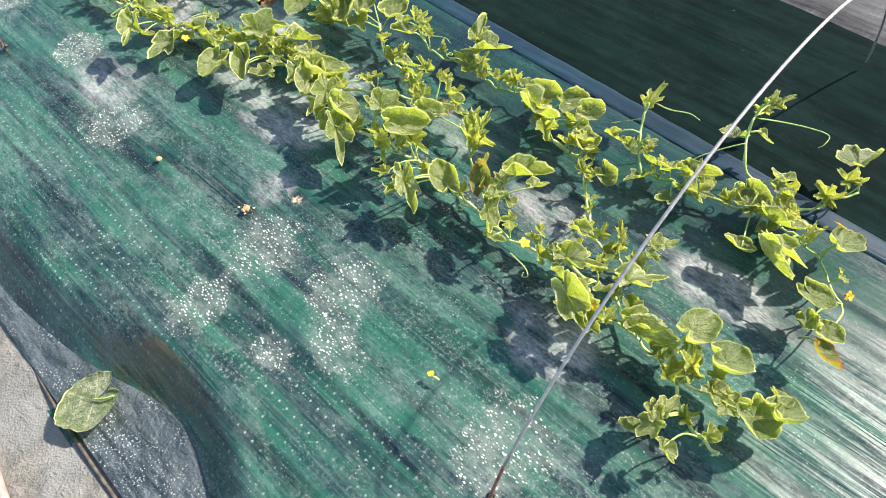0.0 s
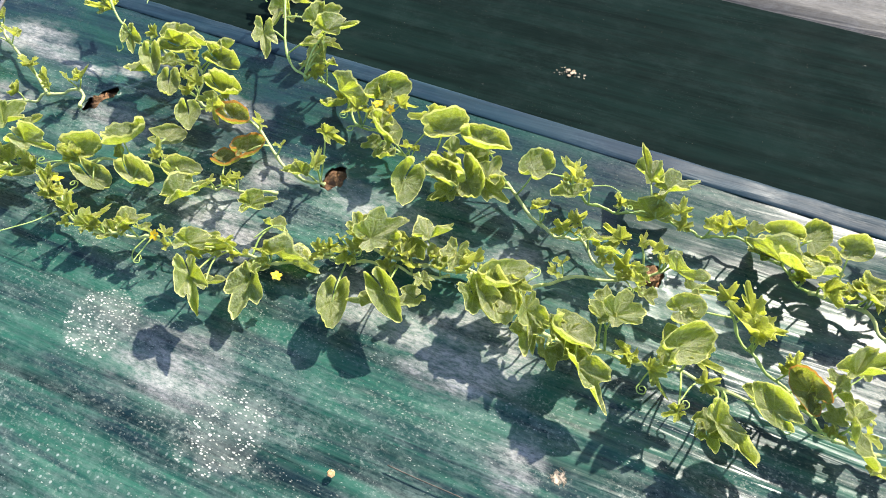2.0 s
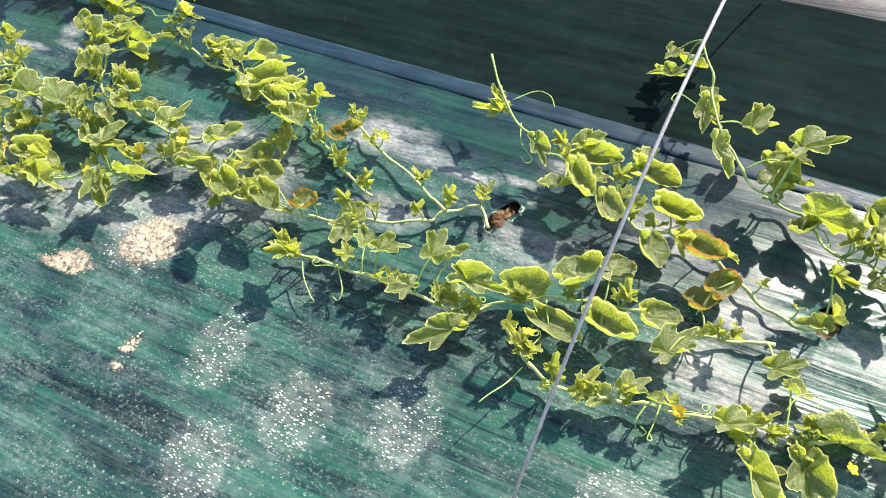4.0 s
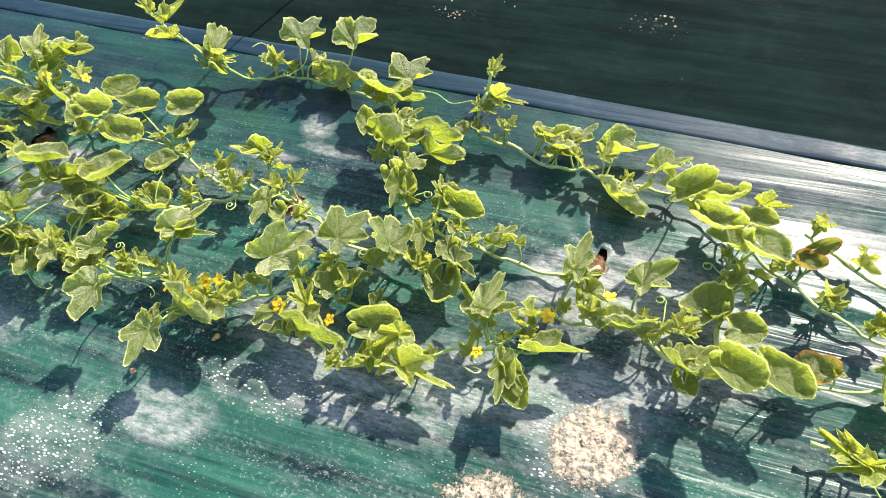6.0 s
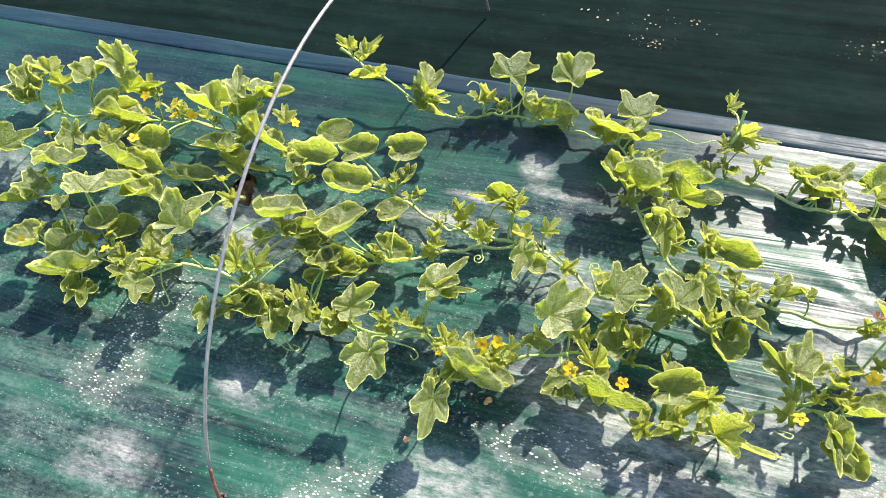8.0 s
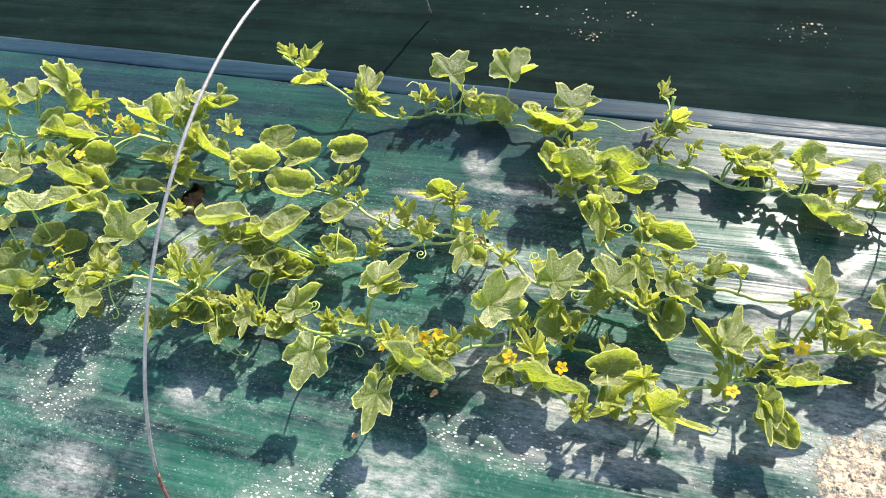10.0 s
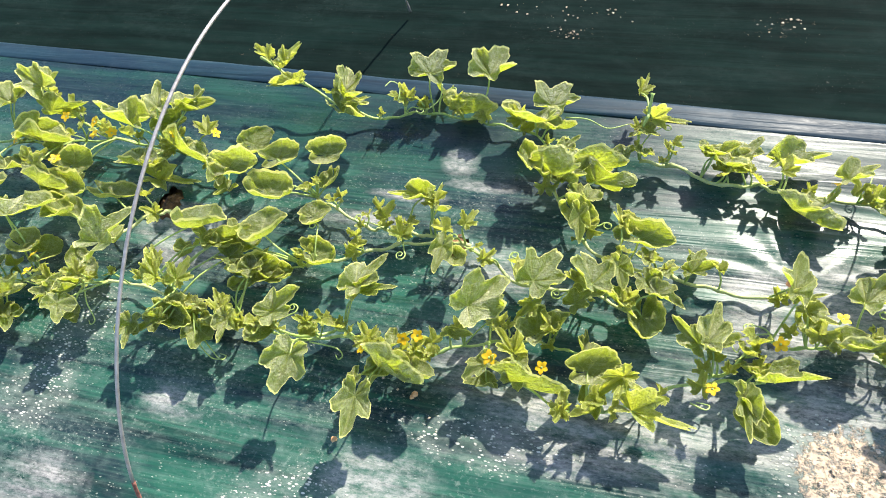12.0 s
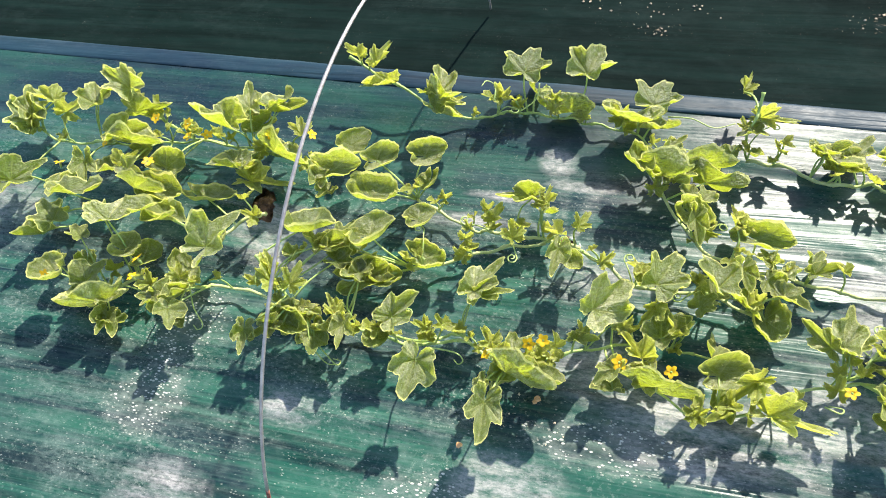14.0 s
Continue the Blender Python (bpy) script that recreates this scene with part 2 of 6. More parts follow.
def plain_material(name, a, b, scale, rough, metal=0.0, relief=0.0005, glow_mix=0.0):
    m = Nodes(name)
    colour = m.mix(m.ramp(m.noise(scale, 4), 0.35, 0.65), a, b)
    m.set(Base_Color=colour, Roughness=rough, Metallic=metal)
    m.bump((m.noise(scale * 3, 3), relief))
    if glow_mix:
        g = m.node("ShaderNodeBsdfTranslucent")
        m.put(g.inputs["Color"], colour)
        blend = m.node("ShaderNodeMixShader")
        blend.inputs[0].default_value = glow_mix
        m.tree.links.new(m.bsdf.outputs[0], blend.inputs[1])
        m.tree.links.new(g.outputs[0], blend.inputs[2])
        m.tree.links.new(blend.outputs[0], m.out.inputs["Surface"])
    return m.mat


FILM = film_material("green_mulch_film", (0.007, 0.021, 0.027), (0.017, 0.08, 0.056), (0.14, 0.19, 0.17), 0.5, 0.28, True, 0.5, 0.16)
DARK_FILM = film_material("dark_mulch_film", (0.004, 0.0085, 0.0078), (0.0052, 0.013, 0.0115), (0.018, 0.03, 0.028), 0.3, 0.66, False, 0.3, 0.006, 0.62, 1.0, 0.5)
SEAM_FILM = film_material("folded_film_edge", (0.008, 0.022, 0.04), (0.013, 0.034, 0.055), (0.05, 0.075, 0.1), 0.4, 0.42, False, 0.5, 0.08)
PALE_FILM = film_material("pale_dusty_film", (0.028, 0.028, 0.03), (0.06, 0.057, 0.058), (0.1, 0.1, 0.11), 0.6, 0.55, False, 0.5, 0.15)
SOIL, GROUND, FLANK = soil_material(), ground_material(), flank_material()
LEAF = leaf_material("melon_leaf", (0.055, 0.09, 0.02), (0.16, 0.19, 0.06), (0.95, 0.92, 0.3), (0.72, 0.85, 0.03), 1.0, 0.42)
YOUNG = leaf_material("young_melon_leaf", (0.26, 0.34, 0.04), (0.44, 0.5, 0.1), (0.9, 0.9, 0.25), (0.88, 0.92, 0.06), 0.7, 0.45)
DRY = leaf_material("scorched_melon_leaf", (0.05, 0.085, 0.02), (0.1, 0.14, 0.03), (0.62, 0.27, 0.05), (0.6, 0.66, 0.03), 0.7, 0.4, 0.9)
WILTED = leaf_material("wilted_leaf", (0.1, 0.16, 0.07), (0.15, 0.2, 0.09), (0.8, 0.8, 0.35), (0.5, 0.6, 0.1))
STEM = plain_material("melon_stem", (0.3, 0.42, 0.1), (0.48, 0.58, 0.2), 60, 0.5, 0, 0.0008, 0.2)
OLD_STEM = plain_material("woody_stem", (0.34, 0.4, 0.14), (0.5, 0.53, 0.23), 60, 0.7, 0, 0.001)
PETAL = plain_material("yellow_petal", (0.75, 0.42, 0.005), (0.85, 0.58, 0.015), 90, 0.6, 0, 0.0004, 0.35)
ROD_GREY = plain_material("galvanised_rod", (0.34, 0.305, 0.29), (0.48, 0.44, 0.42), 120, 0.4, 0.5)
COLLAR = plain_material("dark_torn_film", (0.01, 0.014, 0.014), (0.05, 0.045, 0.04), 200, 0.5)
ROD_RED = plain_material("rusty_rod_end", (0.2, 0.07, 0.05), (0.36, 0.16, 0.12), 120, 0.7, 0.2)


# ---- geometry helpers ----
def mesh_object(name, verts, faces, material, parent=None, label="", smooth=True, attrs=None):
    me = bpy.data.meshes.new(name)
    me.from_pydata(verts, [], faces)
    me.materials.append(material)
    for key, values in (attrs or {}).items():
        a = me.attributes.new(key, "FLOAT", "POINT")
        a.data.foreach_set("value", np.asarray(values, dtype=np.float32))
    if smooth:
        me.polygons.foreach_set("use_smooth", [True] * len(me.polygons))
    me.update()
    ob = new(name, me)
    ob.parent = parent
    if label:
        ob["label"] = label
    return ob


def tube(points, radii, sides=7):
    """A round tube along points, as verts and faces, closed at both ends."""
    pts = [Vector(p) for p in points]
    verts, faces = [], []
    side = None
    for i, p in enumerate(pts):
        way = (pts[min(i + 1, len(pts) - 1)] - pts[max(i - 1, 0)]).normalized()
        if side is None:
            side = way.orthogonal().normalized()
        side = (side - way * side.dot(way)).normalized()
        up = way.cross(side)
        for k in range(sides):
            a = 2 * math.pi * k / sides
            verts.append(p + (side * math.cos(a) + up * math.sin(a)) * radii[i])
        if i:
            for k in range(sides):
                b = (i - 1) * sides
                faces.append((b + k, b + (k + 1) % sides, b + sides + (k + 1) % sides, b + sides + k))
    faces.append(tuple(reversed(range(sides))))
    faces.append(tuple(range((len(pts) - 1) * sides, len(pts) * sides)))
    return [tuple(v) for v in verts], faces


def smooth_line(points, steps=6):
    """Catmull-Rom through points."""
    p = [Vector(q) for q in points]
    p = [p[0] * 2 - p[1]] + p + [p[-1] * 2 - p[-2]]
    out = []
    for i in range(1, len(p) - 2):
        for s in range(steps):
            t = s / steps
            out.append(0.5 * (2 * p[i] + (p[i + 1] - p[i - 1]) * t + (2 * p[i - 1] - 5 * p[i] + 4 * p[i + 1] - p[i + 2]) * t * t + (3 * p[i] - p[i - 1] - 3 * p[i + 1] + p[i + 2]) * t ** 3))
    out.append(p[-2])
    return out


# ---- the bed and the ground ----
SLOPE = -0.035                        # the bed's lines run this much across for each metre along
HOLES = [-1.96, -1.452, -0.968, -0.482, 0.0, 0.488, 0.98, 1.47]
CREASE, NEAR_EDGE, FAR_EDGE = 0.234, -0.66, 0.7


def blob(x, y, cx, cy, rx, ry, turn=0.0):
    """1 in the middle of an ellipse, falling to 0 somewhat outside it."""
    c, s = math.cos(radians(turn)), math.sin(radians(turn))
    u, v = ((x - cx) * c + (y - cy) * s) / rx, ((y - cy) * c - (x - cx) * s) / ry
    return np.clip(1.5 - np.sqrt(u * u + v * v), 0, 1)


def folds(x, y, seed, count, low, high, amount):
    """Long wrinkles along the bed, sharp on top."""
    rng = np.random.default_rng(seed)
    z = np.zeros_like(x)
    for _ in range(count):
        k = rng.uniform(low, high)
        lean = rng.uniform(-0.1, 0.1)
        wob = rng.uniform(0.1, 0.5) * np.sin(x * rng.uniform(2, 7) + rng.uniform(0, 6))
        fade = 0.5 + 0.5 * np.sin(x * rng.uniform(1, 4) + y * rng.uniform(2, 9) + rng.uniform(0, 6))
        z += (1 - np.abs(np.sin(k * (y + lean * x) + wob + rng.uniform(0, 6)))) ** 2.5 * fade
    return amount * z / count


def sheet(name, material, x0, x1, nx, rows, height, marks=None, hole=None):
    """A film sheet: rows are distances across the bed; height(x, y) its relief; marks its stains by name."""
    xs = np.concatenate([np.linspace(x0 - 6, x0, 25)[:-1], np.linspace(x0, x1, nx), np.linspace(x1, x1 + 6, 25)[1:]])
    nx = len(xs)
    gx, gy = np.meshgrid(xs, np.asarray(rows))
    wy = gy + SLOPE * gx
    gz = height(gx, gy, wy)
    verts = np.stack([gx.ravel(), wy.ravel(), gz.ravel()], 1)
    ny = len(rows)
    keep = np.ones((ny - 1, nx - 1), bool)
    if hole is not None:
        d, px, py = hole(gx, wy)
        inside = d < 1
        keep = ~(inside[:-1, :-1] & inside[1:, :-1] & inside[:-1, 1:] & inside[1:, 1:])
        verts[:, 0], verts[:, 1] = np.where(inside, px, gx).ravel(), np.where(inside, py, wy).ravel()
    a = (np.arange(ny - 1)[:, None] * nx + np.arange(nx - 1)[None, :])[keep]
    faces = np.stack([a, a + 1, a + nx + 1, a + nx], 1)
    attrs = {key: np.clip(value(gx, wy), 0, 1).ravel() for key, value in (marks or {}).items()}
    return mesh_object(name, verts.tolist(), faces.tolist(), material, attrs=attrs)


# torn planting holes: middle, half width and length, turn, and how square
TORN = [(-1.96, 0.004, 0.018, 0.022, 10, 2), (-1.46, 0.008, 0.017, 0.03, 18, 4), (-0.992, -0.008, 0.015, 0.018, 0, 2.4), (-0.549, -0.006, 0.008, 0.03, -8, 2),
        (-0.006, 0.008, 0.013, 0.037, -24, 2.2), (0.473, -0.003, 0.017, 0.026, -12, 2.2), (0.98, 0.004, 0.018, 0.02, 0, 2)]


def near_hole(x, y):
    """Distance to the nearest planting hole, in hole sizes, and the nearest place on its torn edge."""
    d, px, py = np.full_like(x, 9.0), x.copy(), y.copy()
    for i, (hx, hy, rx, ry, turn, square) in enumerate(TORN):
        a = np.arctan2(y - hy, x - hx)
        u, v = np.abs(np.cos(a - radians(turn))) / rx, np.abs(np.sin(a - radians(turn))) / ry
        r = (u ** square + v ** square) ** (-1 / square) * (1 + 0.08 * np.sin(3 * a + i * 2.9) + 0.07 * np.sin(7 * a + i) + 0.05 * np.sin(13 * a + i * 2))
        here = np.hypot(x - hx, y - hy) / r
        px, py = np.where(here < d, hx + r * np.cos(a), px), np.where(here < d, hy + r * np.sin(a), py)
        d = np.minimum(d, here)
    return d, px, py


def edge(x):
    """Where the bed's top turns down on the near side; it is dented by one trampled place."""
    return NEAR_EDGE + 0.08 * np.exp(-((x - 1.07) / 0.17) ** 2) + 0.005 * np.sin(17 * x)


def pulled_folds(x, y, seed, count):
    """Single long folds, steep towards the near side."""
    rng = np.random.default_rng(seed)
    z = np.zeros_like(x)
    for _ in range(count):
        cx, cy, half = rng.uniform(-2, 1.8), rng.uniform(-0.56, 0.14), rng.uniform(0.2, 0.6)
        dy = y - cy - rng.uniform(-0.12, 0.07) * (x - cx) - 0.006 * np.sin(9 * x + cx * 7)
        ridge = np.where(dy > 0, np.exp(-np.abs(dy) / 0.026), np.exp(-np.abs(dy) / 0.008))
        z += rng.uniform(0.002, 0.0055) * ridge * np.clip(1 - ((x - cx) / half) ** 2, 0, 1)
    return z


def crown(y):
    """The bed's profile: falling from the row of plants into a shallow trough, then rising to the seam."""
    ys = np.linspace(-0.2, 0.35, 551)
    step = lambda a, b: np.clip((ys - a) / (b - a), 0, 1)
    slope = -0.045 * step(0.0, 0.03) * (1 - step(0.1, 0.125)) + 0.05 * step(0.11, 0.14) * (1 - step(0.226, 0.234))
    return np.interp(y, ys, np.cumsum(slope) * (ys[1] - ys[0]))


def bed_height(gx, gy, wy):
    z = folds(gx, gy, 3, 14, 25, 90, 0.006) + folds(gx, gy, 5, 10, 8, 22, 0.010) - 0.007 + pulled_folds(gx, gy, 17, 46)
    z += 0.003 * np.sin(gx * 3.1 + gy * 6) * np.sin(gx * 1.7 - gy * 4)
    # tight puckers that run out from each hole
    for i, (hx, hy, *_) in enumerate(TORN):
        r = np.hypot(gx - hx, wy - hy)
        a = np.arctan2(wy - hy, gx - hx)
        z += 0.0013 * np.exp(-((r - 0.05) / 0.07) ** 2) * np.sin(a * 11 + i + 3 * np.sin(a * 2 + i)) * (0.4 + 0.6 * np.sin(a * 3 + i * 2) ** 2)
    d = near_hole(gx, wy)[0]
    z += 0.006 * np.exp(-(np.clip(d - 1, 0, 9) / 0.3) ** 2) * (0.5 + 0.5 * np.sin(gx * 260 + wy * 190))
    # stretched flat towards the far seam, and turned down on the near side
    z *= np.clip((0.2 - gy) / 0.12, 0, 1)
    z += crown(gy)
    fall = np.clip((edge(gx) + 0.03 - gy) / 0.1, 0, 1)
    z -= 0.066 * fall * fall * (3 - 2 * fall)
    return z


def sum_of(blobs):
    return lambda x, y: sum(blob(x, y, *b) for b in blobs)


SPLASHES = [
    (0.539, -0.421, 0.053, 0.061),
    (0.974, -0.406, 0.055, 0.063),
    (1.131, -0.379, 0.051, 0.064),
    (0.984, -0.541, 0.045, 0.051),
    (1.196, -0.458, 0.045, 0.033),
    (1.459, -0.404, 0.056, 0.073),
    (0.281, -0.346, 0.047, 0.031),
    (1.13, -0.517, 0.033, 0.024),
    (-0.148, -0.401, 0.047, 0.064),
    (-0.007, -0.349, 0.044, 0.065),
    (0.287, -0.353, 0.038, 0.04),
    (-0.301, -0.354, 0.041, 0.071),
    (-0.233, -0.502, 0.052, 0.054),
    (0.283, -0.355, 0.041, 0.043),
    (-1.171, -0.427, 0.042, 0.058),
    (-0.517, -0.24, 0.068, 0.062),
    (-1.113, -0.389, 0.049, 0.056),
    (-1.501, -0.194, 0.055, 0.053),
    (-1.513, -0.315, 0.054, 0.052),
    (-0.902, -0.273, 0.097, 0.032),
]
SOILED = [
    (-0.503, -0.218, 0.045, 0.037),
    (-0.609, -0.316, 0.043, 0.022),
    (-0.422, -0.402, 0.013, 0.018),
    (-0.419, -0.437, 0.013, 0.009),
    (-0.521, -0.250, 0.033, 0.039),
    (-0.633, -0.332, 0.041, 0.008),
    (-0.511, -0.244, 0.041, 0.031),
    (0.891, -0.385, 0.006, 0.006),
    (0.945, -0.318, 0.011, 0.012),
]
# pale dust patches; among them sunlit gaps between shadows, painted as colour
DUST_AND_SUN_PATCHES = [
    (-1.020, 0.148, 0.028, 0.028),
    (-0.972, 0.105, 0.050, 0.012),
    (-1.087, 0.075, 0.060, 0.010),
    (-0.164, 0.084, 0.040, 0.020),
    (-0.083, 0.068, 0.050, 0.014),
    (-0.012, 0.088, 0.040, 0.012),
    (0.040, 0.139, 0.030, 0.015),
    (-0.534, -0.043, 0.070, 0.020),
    (-0.493, -0.005, 0.050, 0.012),
    (0.741, -0.232, 0.06, 0.04),
    (0.777, -0.186, 0.06, 0.04),
    (0.390, -0.159, 0.06, 0.04),
    (-0.559, -0.210, 0.075, 0.042),
    (-0.498, -0.166, 0.075, 0.042),
    (-0.722, -0.249, 0.075, 0.042),
    (-0.819, -0.248, 0.075, 0.042),
    (1.411, -0.245, 0.075, 0.042),
    (1.265, -0.068, 0.075, 0.042),
    (0.606, -0.187, 0.075, 0.042),
    (0.784, -0.214, 0.075, 0.042),
    (0.631, -0.065, 0.075, 0.042),
    (-0.835, -0.252, 0.075, 0.042),
    (-0.684, -0.185, 0.075, 0.042),
    (-0.594, -0.076, 0.075, 0.042),
    (-0.915, -0.177, 0.075, 0.042),
    (-0.403, -0.110, 0.075, 0.042),
    (0.225, 0.067, 0.075, 0.042),
    (0.798, -0.203, 0.074, 0.049),
    (0.793, -0.061, 0.044, 0.051),
    (1.413, -0.253, 0.044, 0.046),
    (1.55, -0.012, 0.062, 0.04),
    (0.416, -0.372, 0.101, 0.058),
    (0.889, -0.326, 0.039, 0.045),
    (-0.172, -0.043, 0.072, 0.036),
    (0.31, -0.13, 0.058, 0.057),
    (0.377, -0.027, 0.043, 0.039),
    (-1.005, -0.336, 0.054, 0.035),
    (-0.582, -0.021, 0.053, 0.026),
    (-0.266, 0.103, 0.101, 0.048),
    (-1.318, -0.291, 0.045, 0.026),
    (-1.039, -0.338, 0.049, 0.033),
    (-1.404, -0.044, 0.064, 0.052),
    (-1.145, 0.026, 0.067, 0.014),
    (-1.447, -0.422, 0.069, 0.039),
    (-0.495, -0.021, 0.098, 0.056),
]
FAR_DUST = [
    (0.745, 0.372, 0.035, 0.014),
    (-0.548, 0.487, 0.03, 0.02),
    (-0.894, 0.45, 0.025, 0.012),
]
FAR_SOIL = [
    (0.748, 0.374, 0.042, 0.017),
    (-0.548, 0.487, 0.05, 0.034),
    (-0.894, 0.45, 0.05, 0.018),
]


rows_bed = np.concatenate([np.linspace(NEAR_EDGE - 0.1, CREASE - 0.06, 205), np.linspace(CREASE - 0.058, CREASE + 0.018, 32)])
bed = sheet("bed_film", FILM, -2.7, 2.7, 860, rows_bed, bed_height,
            dict(splash=sum_of(SPLASHES), soil=sum_of(SOILED), taut_sky_tint=lambda x, y: np.clip((y - SLOPE * x + 0.03) / 0.17, 0, 1),
                 dust_and_sun=lambda x, y: sum_of(DUST_AND_SUN_PATCHES)(x, y) + 0.8 * sum_of([(h + 0.05, -0.03, 0.1, 0.04, -5) for h in HOLES])(x, y)+ 0.12 * np.clip((edge(x) + 0.07 - y + SLOPE * x) / 0.06, 0, 1), olive=lambda x, y: np.clip(1.25 - np.abs(y - SLOPE * x - edge(x) + 0.015) / 0.045, 0, 1) * np.exp(-((x - 1.0) / 0.15) ** 2), dots=lambda x, y: np.clip((-0.43 - y) / 0.08, 0, 1)),
            near_hole)
tagged(bed, "green plastic mulch film stretched over the planting bed, wrinkled and dusty", "mulch film", kind="structure")

seam = sheet("folded_film_edge", SEAM_FILM, -2.7, 2.7, 520, np.linspace(CREASE - 0.006, CREASE + 0.031, 20),
             lambda gx, gy, wy: 0.001 + 0.003 * np.clip(1 - ((gy - CREASE - 0.0125) / 0.019) ** 4, 0, 1) ** 0.5 + 0.0006 * np.sin(gx * 31 + 9 * np.sin(gx * 5)),
             dict(soil=lambda x, y: 0 * x, dust_and_sun=lambda x, y: 0 * x + 0.1, splash=lambda x, y: 0 * x, taut_sky_tint=lambda x, y: 0 * x + 0.3))
tagged(seam, "pale folded edge of the mulch film along the bed", "film edge", kind="structure")

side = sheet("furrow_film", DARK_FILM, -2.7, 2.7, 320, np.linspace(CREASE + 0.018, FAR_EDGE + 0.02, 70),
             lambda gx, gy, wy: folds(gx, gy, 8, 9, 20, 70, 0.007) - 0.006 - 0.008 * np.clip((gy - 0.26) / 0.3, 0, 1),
             dict(soil=lambda x, y: 0.45 * sum_of(FAR_SOIL)(x, y), dust_and_sun=lambda x, y: 0.4 * sum_of(FAR_DUST)(x, y), splash=lambda x, y: 0 * x))
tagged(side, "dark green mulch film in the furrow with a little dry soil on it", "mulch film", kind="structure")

pale = sheet("next_bed_film", PALE_FILM, -2.7, 4.0, 120, np.linspace(FAR_EDGE, 1.7, 60),
             lambda gx, gy, wy: folds(gx, gy, 12, 8, 15, 50, 0.012) + 0.012 * np.clip((gy - FAR_EDGE) / 0.04, 0, 1) - 0.018,
             dict(soil=lambda x, y: 0 * x, dust_and_sun=lambda x, y: 0 * x + 0.3, splash=lambda x, y: 0 * x))
tagged(pale, "pale dusty film on the neighbouring bed", "mulch film", kind="structure")

flank = sheet("bed_flank_film", FLANK, -2.7, 2.7, 520, np.linspace(-0.742, -0.6, 44),
              lambda gx, gy, wy: -0.062 - 0.03 * np.clip((gy - edge(gx) + 0.04) / 0.03, 0, 1) + folds(gx, gy, 21, 8, 50, 130, 0.009) * np.clip((edge(gx) - 0.07 - gy) * 40, 0, 1),
              dict(olive=lambda x, y: 0.25 + 0 * x))
tagged(flank, "grey-blue crumpled film with soil on the bed's shaded shoulder", "mulch film", kind="structure")


def soil_bed():
    rng = np.random.default_rng(4)
    rows = np.linspace(-0.1, 0.1, 40)
    xs = np.linspace(-2.2, 1.7, 700)
    gx, gy = np.meshgrid(xs, rows)
    near = sum(np.exp(-(((gx - h[0]) / 0.03) ** 2 + ((gy - h[1]) / 0.035) ** 2)) for h in TORN)
    gz = -0.03 + 0.03 * near + 0.004 * np.sin(gx * 90 + 3 * np.sin(gy * 130)) * np.sin(gy * 110) + rng.normal(0, 0.0035, gx.shape)
    verts = np.stack([gx.ravel(), gy.ravel(), gz.ravel()], 1)
    a = (np.arange(39)[:, None] * 700 + np.arange(699)[None, :]).ravel()
    ob = mesh_object("bed_soil", verts.tolist(), np.stack([a, a + 1, a + 701, a + 700], 1).tolist(), SOIL)
    tagged(ob, "brown crumbly soil showing through the planting holes", "soil", kind="structure")


soil_bed()


def ground():
    half = [-400, -60, -12] + list(np.linspace(-4, 4, 90)) + [12, 60, 400]
    rng = np.random.default_rng(7)
    n = len(half)
    verts = [(x, y, -0.068 + (rng.normal(0, 0.002) if abs(x) < 4 and abs(y) < 4 else 0)) for y in half for x in half]
    faces = [(r * n + c, r * n + c + 1, (r + 1) * n + c + 1, (r + 1) * n + c) for r in range(n - 1) for c in range(n - 1)]
    ob = mesh_object("ground", verts, faces, GROUND)
    tagged(ob, "pale grey dry ground beside the bed", "ground", kind="structure")


ground()


# ---- hoop rods ----
def hoop(foot, lean, reach, rise, bend, label):
    """A thin bent rod that spans the bed, with a rusty end stuck through the film."""
    thing = new("hoop_rod")
    thing.location = (*foot, 0)
    tagged(thing, label, "hoop rod", "hoops over the bed")
    line = []
    for i in range(61):
        a = math.pi * i / 60
        far = reach * (1 - math.cos(a))
        line.append(Vector((lean * far, far, rise * max(0.0, math.sin(a)) ** (2 * bend))))
    line[0] = line[0] - Vector((0, 0, 0.05))
    red = [p for p in line if p.z < 0.075 and p.y < reach]
    grey = line[len(red) - 1:]
    v, f = tube(smooth_line(red, 3), [0.0022] * ((len(red) - 1) * 3 + 1), 9)
    mesh_object("rod_end", v, f, ROD_RED, thing, "rusty red rod end")
    v, f = tube(grey, [0.002] * len(grey), 9)
    mesh_object("rod", v, f, ROD_GREY, thing)
    ring = [(0.0048 * math.cos(a), 0.0048 * math.sin(a) + 0.002, 0.002 + 0.003 * math.sin(3 * a)) for a in [2 * math.pi * k / 16 for k in range(17)]]
    v, f = tube(ring, [0.0022] * 17, 6)
    mesh_object("torn_collar", v, f, COLLAR, thing, "dark torn film round the rod")
    return thing


hoop((1.49, -0.464), -0.001, 0.517, 0.359, 0.7, "thin grey metal hoop rod arched over the bed")
hoop((0.167, -0.455), 0.097, 0.574, 0.427, 0.614, "thin grey metal hoop rod with a rusty foot in the film")
hoop((-1.279, -0.428), 0.107, 0.452, 0.352, 0.707, "thin grey metal hoop rod with a reddish foot in the film")


